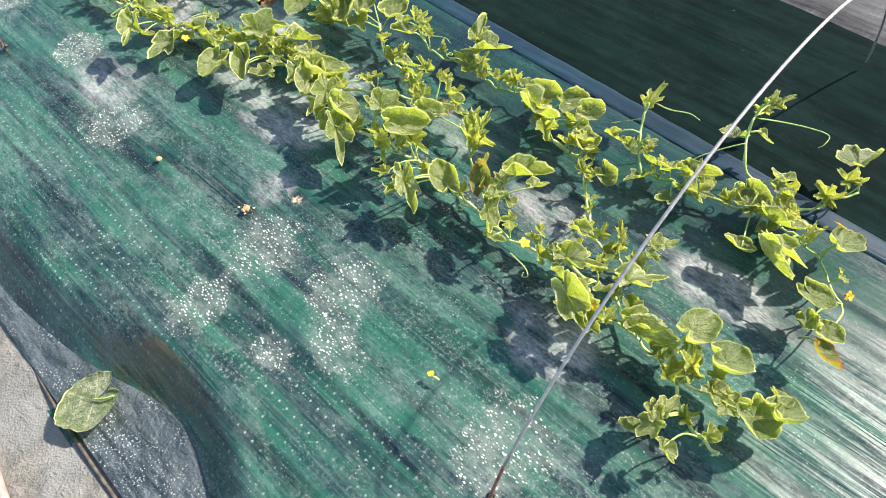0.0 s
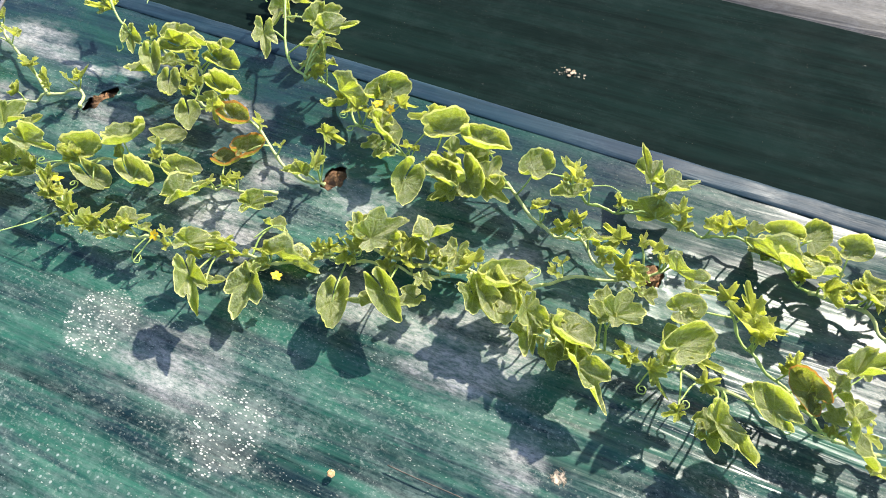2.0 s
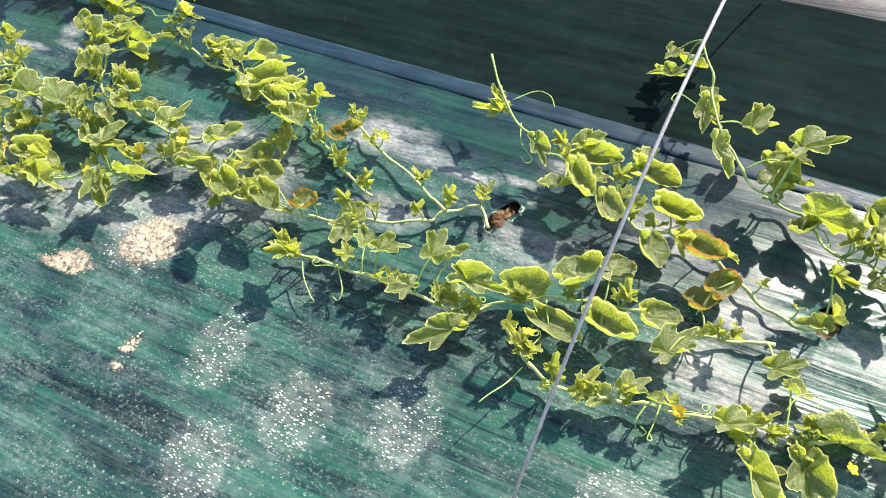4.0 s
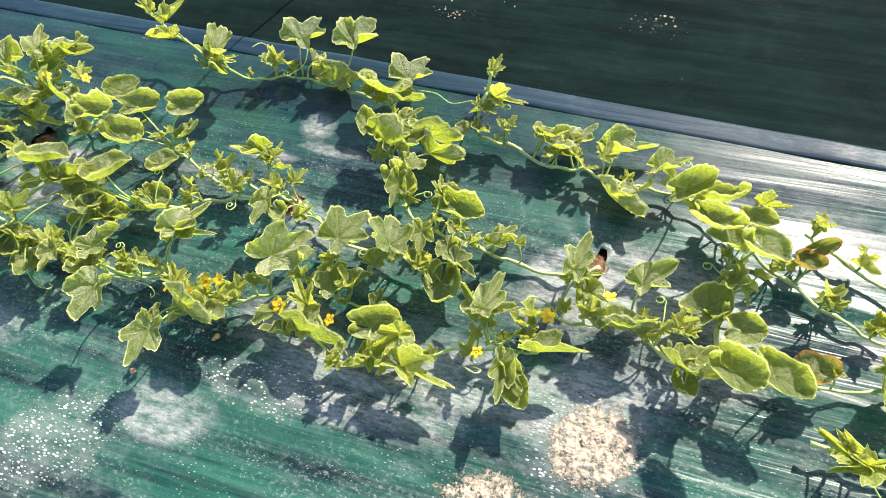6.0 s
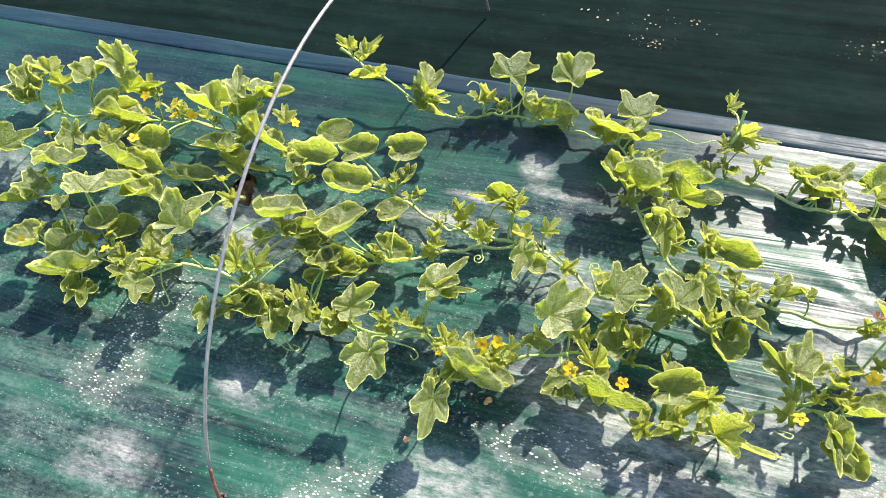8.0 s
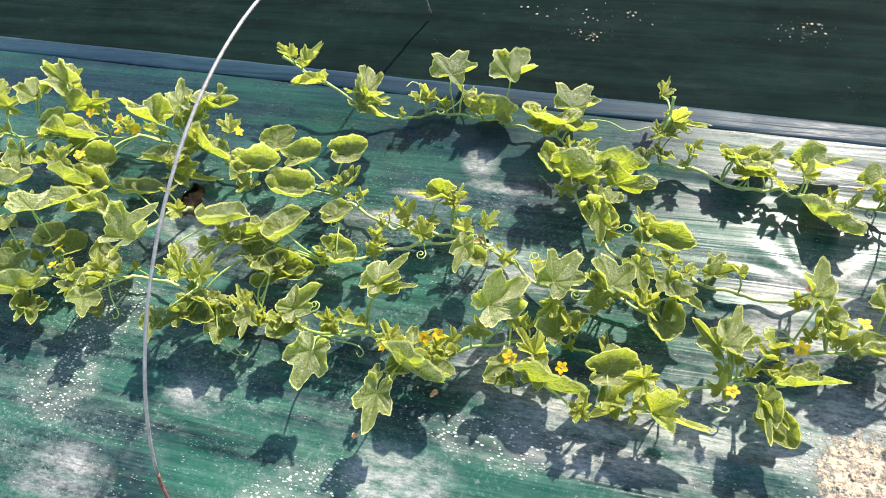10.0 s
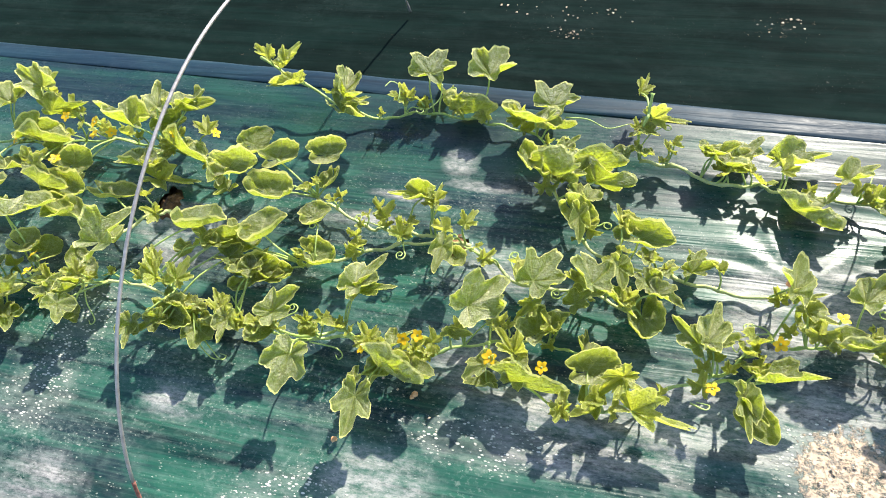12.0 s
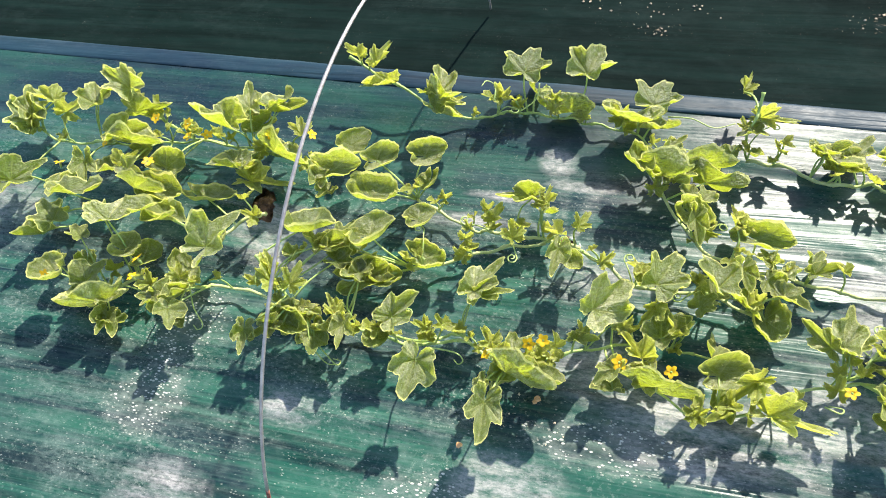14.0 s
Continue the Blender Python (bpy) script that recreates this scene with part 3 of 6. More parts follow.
# ---- plant building blocks ----
LOBES = (0, 60, -60, 118, -118)
SHAPES = {  # lobe lengths (tip, sides, back), lobe width, floor, teeth, cup, fold, droop
    "R": ((1.0, 0.95, 0.84), 48, 0.8, 0.012, 1.0, 0.05, 0.0),
    "L": ((1.0, 0.86, 0.62), 27, 0.42, 0.035, 0.5, 0.3, 0.06),
    "Y": ((1.0, 0.8, 0.5), 22, 0.34, 0.09, 0.3, 0.55, 0.05),
    "F": ((1.0, 0.86, 0.68), 31, 0.52, 0.028, 0.55, 0.24, 0.06),
    "S": ((1.0, 0.95, 0.84), 48, 0.8, 0.012, 1.0, 0.05, 0.0),
}
SUN_LEAN = {"R": 15, "S": 15, "L": 22, "F": 20, "Y": 8}
SKIN = {"R": LEAF, "L": LEAF, "F": LEAF, "Y": YOUNG, "S": DRY}


def leaf_mesh(kind, seed):
    """A melon leaf one unit long from its stalk to its tip (+y), face up (+z)."""
    rng = random.Random(seed)
    lengths, width, floor, teeth, cup, fold, droop = SHAPES[kind]
    bowl = kind in "RS"
    cup *= rng.uniform(0.75, 1.2)
    fold *= rng.uniform(0.5, 1.4)
    reach = {a: lengths[i] * rng.uniform(0.9, 1.08) for a, i in zip(LOBES, (0, 1, 1, 2, 2))}
    count = 84
    steps = (0.09, 0.2, 0.32, 0.44, 0.55, 0.65, 0.74, 0.82, 0.89, 0.94, 0.972, 0.986, 1.0)
    rings = len(steps)
    p1, p2, p3, p4 = (rng.uniform(0, 6.3) for _ in range(4))
    twist = rng.uniform(-0.15, 0.15)
    ruffle = rng.uniform(0.01, 0.035)
    pleat = rng.uniform(0.02, 0.07) if bowl else rng.uniform(0.06, 0.15)
    uneven = rng.uniform(0.1, 0.38)
    verts, rim, vein = [(0, 0, 0)], [0.0], [0.8]
    for q in steps:
        for i in range(count):
            deg = -170 + 340 * i / (count - 1)
            th = radians(deg)
            r = floor + max((reach[a] - floor) * math.exp(-(((deg - a) / width) ** 2)) for a in LOBES)
            if abs(deg) > 146:
                r *= 1 - 0.45 * ((abs(deg) - 146) / 24) ** 1.3
            r *= 1 + teeth * math.sin(th * 17 + p1) + 0.6 * teeth * math.sin(th * 29 + p2)
            x, y = math.sin(th) * r, math.cos(th) * r
            if bowl:
                # a bowl with a level floor and steep walls, higher on some sides than on others
                wall = cup * (1 - uneven + uneven * math.sin(th + p3) + 0.16 * math.sin(3 * th + p4))
                inward = q * (1 - 0.2 * max(wall, 0) * q ** 4)
                z = wall * (0.06 * q * q + 0.4 * q ** 4.2) + 0.05 * q ** 5 * math.sin(5 * th + p1)
            else:
                wall = cup * (1 + 0.5 * math.sin(2 * th + p3))
                inward = q * (1 - 0.06 * wall * q ** 4)
                z = wall * (0.12 * q * q + 0.2 * q ** 5) - droop * q * q * (0.6 + 0.4 * math.cos(th)) + 0.09 * q ** 3 * math.sin(4 * th + p4)
            z += fold * abs(math.sin(th)) * q * (1 - 0.35 * q) + pleat * q * (1 - 0.3 * q) * abs(math.sin(2.95 * th))
            z += 0.05 * q * q * math.sin(3 * th + p3) + ruffle * q ** 4 * math.sin(13 * th + p2 + 2 * math.sin(2 * th + p1))
            # blistered between the veins
            z += 0.017 * math.sin(9.5 * x + p1 + 2 * math.sin(4 * y)) * math.sin(10.5 * y + p2) * math.sin(math.pi * q)
            z += 0.008 * math.sin(21 * x + p3) * math.sin(19 * y + p4 + x * 5) * q
            x, y = x * inward, y * inward
            verts.append((x, y, z + twist * x))
            rim.append(q)
            near = min(abs(deg - a) for a in LOBES)
            side = abs(math.sin((near / 13.0 - 2.6 * q) * math.pi))
            vein.append(max(math.exp(-((near / (1.2 + 1.6 * (1 - q))) ** 2)) * (1 - 0.5 * q), 0.35 * max(0.0, 1 - side * 4) * q))
    faces = [(0, i + 2, i + 1) for i in range(count - 1)]
    for j in range(1, rings):
        a, b = 1 + (j - 1) * count, 1 + j * count
        faces += [(a + i, a + i + 1, b + i + 1, b + i) for i in range(count - 1)]
    me = bpy.data.meshes.new("leaf")
    me.from_pydata(verts, [], faces)
    me.materials.append(SKIN[kind])
    for key, values in (("rim", rim), ("vein", vein)):
        me.attributes.new(key, "FLOAT", "POINT").data.foreach_set("value", values)
    me.polygons.foreach_set("use_smooth", [True] * len(me.polygons))
    me.update()
    wide = max(v[0] for v in verts) - min(v[0] for v in verts)
    return me, wide


LEAF_MESHES = {k: [leaf_mesh(k, 31 * i + ord(k)) for i in range(9)] for k in SHAPES}
PLANT_LINES = {}
CHOICE = random.Random(12)


def under(plant, ob):
    """Makes ob a part of plant without moving it."""
    ob.parent = plant
    ob.matrix_parent_inverse = Matrix.Translation(-Vector(plant.location))
    return ob


def melon_plant(x):
    plant = new("melon_plant")
    plant.location = (x, 0.004, 0)
    tagged(plant, "creeping melon plant, cupped leaves edged in sunlit yellow, rooted in film", "melon plant", "melon plants on the bed")
    PLANT_LINES[plant.name] = []
    return plant


def vine(plant, points):
    """A creeping stem: thicker towards its root, knotted at the nodes."""
    line = smooth_line(points, 7)
    rng = random.Random(len(line) * 7 + int(points[0][0] * 1000))
    n = len(line)
    low = points[0][2] <= 0.012 or points[-1][2] <= 0.012
    line = [p + Vector((0, 0, 0.004 * math.sin(i * 0.9 + rng.random()))) for i, p in enumerate(line)]
    for p in line:
        p.z = max(p.z, 0.006) if not low else p.z
    radii = [(0.0027 if low else 0.0022) * (1 + (0.45 if i % 7 == 0 else 0.0)) * (1 - 0.25 * i / n) for i in range(n)]
    v, f = tube(line, radii, 7)
    ob = mesh_object("vine", v, f, OLD_STEM if low else STEM)
    under(plant, ob)
    PLANT_LINES[plant.name].extend(line)


def stalk(plant, base):
    """The stalk from the nearest stem to a leaf."""
    every = [p for lines in PLANT_LINES.values() for p in lines]
    base = Vector(base)
    best = min(every, key=lambda p: (p - base).length)
    if (best - base).length > 0.11:
        best = base + Vector((CHOICE.uniform(-0.04, 0.04), 0.03, 0.012 - base.z))
    mid = (best + base) / 2 + Vector((CHOICE.uniform(-0.006, 0.006), CHOICE.uniform(-0.006, 0.006), 0.008))
    line = smooth_line([best, mid, base], 4)
    v, f = tube(line, [0.0016 - 0.0005 * i / len(line) for i in range(len(line))], 5)
    under(plant, mesh_object("leaf_stalk", v, f, STEM))


def leaves(plant, rows):
    """Leaves by kind, stalk end, heading, pitch and roll in degrees, length in metres and width to length."""
    for kind, x, y, z, heading, pitch, roll, size, wide in rows:
        me, own = CHOICE.choice(LEAF_MESHES[kind])
        ob = new("leaf", me)
        turn = Euler((radians(pitch), 0, 0)).to_matrix().to_4x4()
        spin = Euler((0, 0, radians(heading))).to_matrix().to_4x4()
        tip = Euler((0, radians(roll), 0)).to_matrix().to_4x4()
# blades lean towards the sun, about their middles
        k = (0.86 if kind in "RS" else 0.97) * (0.86 if x > 1.2 else 1.0)
        middle = Vector((-math.sin(radians(heading)), math.cos(radians(heading)), 0)) * size * 0.45
        lean = Matrix.Rotation(radians(-SUN_LEAN[kind]), 4, "X")
        ob.matrix_basis = Matrix.Translation(Vector((x, y, z)) + middle) @ lean @ Matrix.Translation(-middle) @ spin @ turn @ tip @ Matrix.Diagonal((size * wide / own * 1.08 * k, size * 1.02 * k, size * k, 1))
        under(plant, ob)
        if kind == "S":
            ob["label"] = "leaf with a scorched brown margin"
        stalk(plant, ob.matrix_basis.translation)


def petal_mesh():
    verts, faces = [], []
    n = 7
    for i in range(n):
        q = i / (n - 1)
        w = 0.0052 * math.sin(math.pi * (0.12 + 0.8 * q)) ** 0.8
        for s in (-1, -0.4, 0.4, 1):
            verts.append((w * s, 0.002 + 0.0125 * q, 0.006 * q - 0.004 * q * q + 0.0012 * abs(s) * (1 - q)))
        if i:
            b = (i - 1) * 4
            faces += [(b + k, b + k + 1, b + 5 + k, b + 4 + k) for k in range(3)]
    me = bpy.data.meshes.new("petal")
    me.from_pydata(verts, [], faces)
    me.materials.append(PETAL)
    me.polygons.foreach_set("use_smooth", [True] * len(me.polygons))
    return me


PETAL_MESH = petal_mesh()


def flowers(plant, rows):
    for x, y, z in rows:
        v, f = tube([(0, 0, -0.014), (0, 0, -0.005), (0, 0, 0.0), (0, 0, 0.003)], [0.0022, 0.003, 0.0032, 0.0012], 8)
        ob = mesh_object("flower", v, f, STEM, label="yellow five-petalled flower")
        tilt = Euler((radians(CHOICE.uniform(-60, 10)), radians(CHOICE.uniform(-30, 30)), CHOICE.uniform(0, 6))).to_matrix().to_4x4()
        size = CHOICE.uniform(0.5, 0.7)
        ob.matrix_basis = Matrix.Translation((x, y, z)) @ tilt @ Matrix.Scale(size, 4)
        under(plant, ob)
        for k in range(5):
            p = new("petal", PETAL_MESH)
            p.parent = ob
            p.matrix_basis = Euler((CHOICE.uniform(-0.15, 0.3), 0, 2 * math.pi * k / 5)).to_matrix().to_4x4()


def tendril(plant, points):
    line = smooth_line(points, 6)
    v, f = tube(line, [0.0011 - 0.0004 * i / len(line) for i in range(len(line))], 5)
    under(plant, mesh_object("tendril", v, f, STEM))


def shoots(plant, every):
    """Small unfolding leaves and curled tendrils at the nodes of the plant's stems."""
    line = PLANT_LINES[plant.name]
    for i in range(every, len(line) - 2, every):
        p = line[i]
        if p.z > 0.035:
            continue
        for k in range(CHOICE.choice((1, 2, 2, 3))):
            me, own = CHOICE.choice(LEAF_MESHES["Y"])
            ob = new("young_leaf", me)
            size = CHOICE.uniform(0.012, 0.027)
            turn = Euler((radians(CHOICE.uniform(20, 70)), radians(CHOICE.uniform(-30, 30)), CHOICE.uniform(0, 6.3)), "XYZ").to_matrix().to_4x4()
            base = p + Vector((CHOICE.uniform(-0.012, 0.012), CHOICE.uniform(-0.012, 0.012), CHOICE.uniform(0.012, 0.036)))
            ob.matrix_basis = Matrix.Translation(base) @ turn @ Matrix.Diagonal((size, size, size, 1))
            under(plant, ob)
            v, f = tube(smooth_line([p, (p + base) / 2 + Vector((0.002, 0, 0.002)), base], 3), [0.0013] * 7, 5)
            under(plant, mesh_object("leaf_stalk", v, f, STEM))
        if CHOICE.random() < 0.25:
            a, curl, span = CHOICE.uniform(0, 6.3), CHOICE.choice((-1, 1)), CHOICE.uniform(0.03, 0.06)
            way = Vector((math.cos(a), math.sin(a), 0))
            side = Vector((-math.sin(a), math.cos(a), 0)) * curl
            pts = [p + way * span * u + side * span * 0.25 * u * u + Vector((0, 0, 0.02 * math.sin(math.pi * u * 0.8))) for u in (0, 0.25, 0.5, 0.75)]
            hub = pts[-1] + way * 0.004 + side * 0.008
            pts += [hub + (way * math.sin(b) - side * math.cos(b)) * 0.007 * (1 - b / 14) + Vector((0, 0, 0.0006 * b)) for b in (0.4, 1.6, 2.8, 4.0, 5.2, 6.4, 7.6, 8.8)]
            pts = [Vector((q.x, q.y, max(q.z, 0.004))) for q in pts]
            tendril(plant, pts)

# ---- the melon plants, hole by hole ----
plants = {x: melon_plant(x) for x in HOLES}

vine(plants[-1.452], [(-1.385, -0.128, 0.09), (-1.37, -0.142, 0.073), (-1.351, -0.156, 0.057), (-1.313, -0.184, 0.04)])
vine(plants[-1.452], [(-1.442, -0.015, 0.01), (-1.454, -0.032, 0.027), (-1.485, -0.084, 0.043), (-1.48, -0.119, 0.06)])
vine(plants[-1.452], [(-1.764, 0.189, 0.029), (-1.723, 0.165, 0.027), (-1.659, 0.127, 0.025), (-1.593, 0.105, 0.023), (-1.508, 0.101, 0.021), (-1.441, 0.088, 0.019), (-1.372, 0.063, 0.017)])
vine(plants[-1.452], [(-1.643, -0.185, 0.011), (-1.603, -0.15, 0.012), (-1.543, -0.152, 0.013), (-1.477, -0.147, 0.015), (-1.42, -0.146, 0.016), (-1.326, -0.172, 0.017)])
vine(plants[-1.452], [(-1.923, 0.108, 0.02), (-1.855, 0.08, 0.019), (-1.788, 0.085, 0.019), (-1.688, 0.091, 0.018), (-1.599, 0.109, 0.018), (-1.484, 0.094, 0.017)])
vine(plants[-0.968], [(-0.973, -0.011, 0.008), (-1.016, -0.005, 0.009), (-1.064, -0.0, 0.01), (-1.099, -0.001, 0.011), (-1.126, -0.002, 0.012), (-1.179, 0.023, 0.013), (-1.215, 0.037, 0.014)])
vine(plants[-0.968], [(-0.971, -0.016, 0.008), (-0.939, -0.031, 0.01), (-0.889, -0.064, 0.013), (-0.81, -0.062, 0.015), (-0.753, -0.085, 0.017)])
vine(plants[-0.968], [(-1.374, 0.265, 0.068), (-1.291, 0.234, 0.045), (-1.215, 0.212, 0.02), (-1.151, 0.21, 0.008), (-1.118, 0.226, 0.006), (-1.079, 0.228, 0.006), (-1.013, 0.221, 0.01), (-0.978, 0.211, 0.012), (-0.918, 0.197, 0.015), (-0.861, 0.138, 0.02)])
vine(plants[-0.968], [(-0.752, 0.219, 0.09), (-0.755, 0.196, 0.067), (-0.763, 0.184, 0.043), (-0.758, 0.159, 0.02)])
vine(plants[-0.968], [(-1.277, -0.173, 0.017), (-1.212, -0.184, 0.016), (-1.162, -0.19, 0.016), (-1.108, -0.174, 0.015), (-1.052, -0.196, 0.015), (-1.017, -0.199, 0.015), (-0.973, -0.171, 0.014), (-0.919, -0.152, 0.013), (-0.869, -0.142, 0.013), (-0.82, -0.147, 0.013)])
vine(plants[-0.968], [(-1.325, -0.175, 0.017), (-1.274, -0.175, 0.017), (-1.224, -0.176, 0.016), (-1.156, -0.183, 0.016), (-1.115, -0.166, 0.015), (-1.068, -0.191, 0.015), (-1.042, -0.202, 0.015), (-1.002, -0.186, 0.014), (-0.964, -0.166, 0.014)])
vine(plants[-0.968], [(-1.193, -0.079, 0.014), (-1.126, -0.049, 0.013), (-1.075, -0.026, 0.012), (-1.02, -0.011, 0.011)])
vine(plants[-0.482], [(-0.548, -0.013, 0.008), (-0.58, -0.035, 0.009), (-0.647, -0.034, 0.01), (-0.704, -0.023, 0.011), (-0.771, -0.012, 0.012), (-0.82, 0.013, 0.013), (-0.871, 0.092, 0.014)])
vine(plants[-0.482], [(-0.757, 0.163, 0.011), (-0.713, 0.16, 0.011), (-0.644, 0.134, 0.011), (-0.601, 0.139, 0.011), (-0.567, 0.131, 0.011), (-0.52, 0.126, 0.011), (-0.467, 0.124, 0.011), (-0.413, 0.094, 0.011), (-0.379, 0.062, 0.011)])
vine(plants[-0.482], [(-0.379, 0.062, 0.011), (-0.326, 0.024, 0.009), (-0.27, -0.012, 0.008), (-0.215, -0.035, 0.007)])
vine(plants[-0.482], [(-0.826, -0.226, 0.014), (-0.798, -0.222, 0.014), (-0.751, -0.209, 0.014), (-0.703, -0.177, 0.014), (-0.644, -0.158, 0.014), (-0.596, -0.151, 0.014)])
vine(plants[-0.482], [(-0.659, -0.156, 0.014), (-0.634, -0.142, 0.014), (-0.601, -0.101, 0.014), (-0.557, -0.102, 0.014), (-0.514, -0.091, 0.014), (-0.461, -0.082, 0.014), (-0.432, -0.08, 0.014)])
vine(plants[-0.482], [(-0.479, -0.1, 0.014), (-0.436, -0.122, 0.013), (-0.398, -0.118, 0.013), (-0.389, -0.118, 0.013), (-0.327, -0.118, 0.012), (-0.29, -0.112, 0.012), (-0.228, -0.099, 0.011)])
vine(plants[-0.482], [(-0.384, -0.118, 0.011), (-0.399, -0.072, 0.013), (-0.393, -0.027, 0.015), (-0.396, 0.009, 0.018), (-0.397, 0.06, 0.02)])
vine(plants[0.0], [(-0.015, -0.029, 0.007), (-0.042, 0.004, 0.008), (-0.088, -0.023, 0.009), (-0.113, -0.054, 0.011), (-0.183, -0.082, 0.013), (-0.217, -0.089, 0.014)])
vine(plants[0.0], [(-0.084, -0.028, 0.011), (-0.156, 0.013, 0.013), (-0.26, 0.063, 0.014), (-0.307, 0.096, 0.015)])
vine(plants[0.0], [(0.059, 0.114, 0.04), (0.008, 0.119, 0.06), (-0.057, 0.16, 0.08), (-0.116, 0.242, 0.1)])
vine(plants[0.0], [(-0.293, -0.178, 0.014), (-0.235, -0.18, 0.014), (-0.146, -0.176, 0.013), (-0.08, -0.179, 0.013), (0.005, -0.179, 0.013), (0.04, -0.154, 0.012), (0.099, -0.118, 0.012), (0.166, -0.097, 0.011), (0.236, -0.085, 0.011)])
vine(plants[0.488], [(0.47, -0.026, 0.007), (0.421, -0.027, 0.008), (0.369, -0.004, 0.009), (0.314, 0.035, 0.011), (0.25, 0.054, 0.013), (0.182, 0.053, 0.014), (0.138, 0.121, 0.015), (0.049, 0.135, 0.017)])
vine(plants[0.488], [(0.41, -0.07, 0.009), (0.338, -0.089, 0.01), (0.306, -0.099, 0.011)])
vine(plants[0.488], [(0.067, -0.176, 0.017), (0.086, -0.192, 0.017), (0.123, -0.222, 0.016), (0.17, -0.238, 0.016), (0.221, -0.231, 0.015), (0.272, -0.217, 0.015), (0.329, -0.21, 0.014), (0.39, -0.194, 0.014), (0.433, -0.189, 0.014), (0.48, -0.185, 0.013), (0.533, -0.153, 0.013), (0.595, -0.135, 0.012), (0.639, -0.125, 0.012), (0.676, -0.125, 0.011), (0.718, -0.112, 0.011)])
vine(plants[0.488], [(0.534, -0.152, 0.011), (0.545, -0.14, 0.015), (0.572, -0.112, 0.02)])
vine(plants[0.488], [(0.364, 0.128, 0.06), (0.31, 0.159, 0.07), (0.242, 0.272, 0.08), (0.231, 0.317, 0.09), (0.197, 0.389, 0.1)])
vine(plants[0.488], [(0.353, 0.171, 0.014), (0.41, 0.156, 0.015), (0.464, 0.1, 0.015), (0.498, 0.103, 0.015), (0.56, 0.069, 0.016), (0.614, 0.046, 0.016), (0.676, 0.031, 0.017)])
vine(plants[0.488], [(0.571, -0.104, 0.011), (0.64, -0.113, 0.013), (0.68, -0.11, 0.014), (0.736, -0.1, 0.015), (0.778, -0.102, 0.017)])
vine(plants[0.98], [(0.736, 0.073, 0.014), (0.808, 0.019, 0.013), (0.846, 0.009, 0.013), (0.871, 0.015, 0.012), (0.907, -0.018, 0.012), (0.94, -0.028, 0.011)])
vine(plants[0.98], [(0.764, -0.12, 0.011), (0.824, -0.092, 0.011), (0.873, -0.053, 0.011), (0.946, -0.025, 0.011), (0.995, 0.009, 0.011)])
vine(plants[0.98], [(0.812, 0.115, 0.017), (0.841, 0.093, 0.017), (0.874, 0.081, 0.016), (0.92, 0.084, 0.016), (0.965, 0.097, 0.016), (1.01, 0.086, 0.015), (1.041, 0.085, 0.015), (1.073, 0.098, 0.015), (1.134, 0.076, 0.015), (1.183, 0.043, 0.014), (1.243, 0.045, 0.014)])
vine(plants[0.98], [(0.685, -0.084, 0.014), (0.774, -0.099, 0.014), (0.872, -0.15, 0.013), (0.942, -0.146, 0.013), (0.994, -0.144, 0.013), (1.039, -0.135, 0.013), (1.1, -0.141, 0.013), (1.172, -0.147, 0.012), (1.236, -0.155, 0.012), (1.281, -0.155, 0.012), (1.335, -0.138, 0.012), (1.366, -0.128, 0.011), (1.428, -0.088, 0.011)])
vine(plants[0.98], [(1.233, -0.157, 0.014), (1.208, -0.143, 0.019), (1.173, -0.12, 0.024), (1.132, -0.095, 0.028), (1.097, -0.061, 0.033), (1.079, -0.007, 0.038)])
vine(plants[1.47], [(1.181, 0.043, 0.014), (1.25, 0.041, 0.013), (1.285, 0.002, 0.012), (1.326, -0.042, 0.011), (1.358, -0.074, 0.01), (1.402, -0.08, 0.009), (1.434, -0.087, 0.008)])
vine(plants[1.47], [(1.493, 0.14, 0.04), (1.458, 0.16, 0.063), (1.437, 0.2, 0.085), (1.435, 0.218, 0.108), (1.442, 0.216, 0.13)])
vine(plants[1.47], [(1.345, 0.062, 0.03), (1.317, 0.095, 0.05), (1.297, 0.129, 0.07), (1.294, 0.142, 0.09)])
vine(plants[1.47], [(1.34, 0.083, 0.014), (1.381, 0.094, 0.014), (1.411, 0.099, 0.014), (1.44, 0.101, 0.014), (1.501, 0.12, 0.014), (1.53, 0.128, 0.014), (1.573, 0.121, 0.014), (1.616, 0.106, 0.014), (1.678, 0.053, 0.014)])
vine(plants[1.47], [(1.491, 0.164, 0.014), (1.562, 0.168, 0.016), (1.586, 0.21, 0.018), (1.61, 0.251, 0.02)])
vine(plants[1.47], [(1.345, -0.136, 0.011), (1.4, -0.138, 0.011), (1.432, -0.135, 0.012), (1.493, -0.171, 0.012), (1.535, -0.18, 0.013), (1.571, -0.191, 0.013), (1.608, -0.181, 0.014), (1.634, -0.188, 0.014)])
vine(plants[1.47], [(1.571, -0.19, 0.011), (1.6, -0.22, 0.011), (1.634, -0.235, 0.011), (1.662, -0.239, 0.011)])

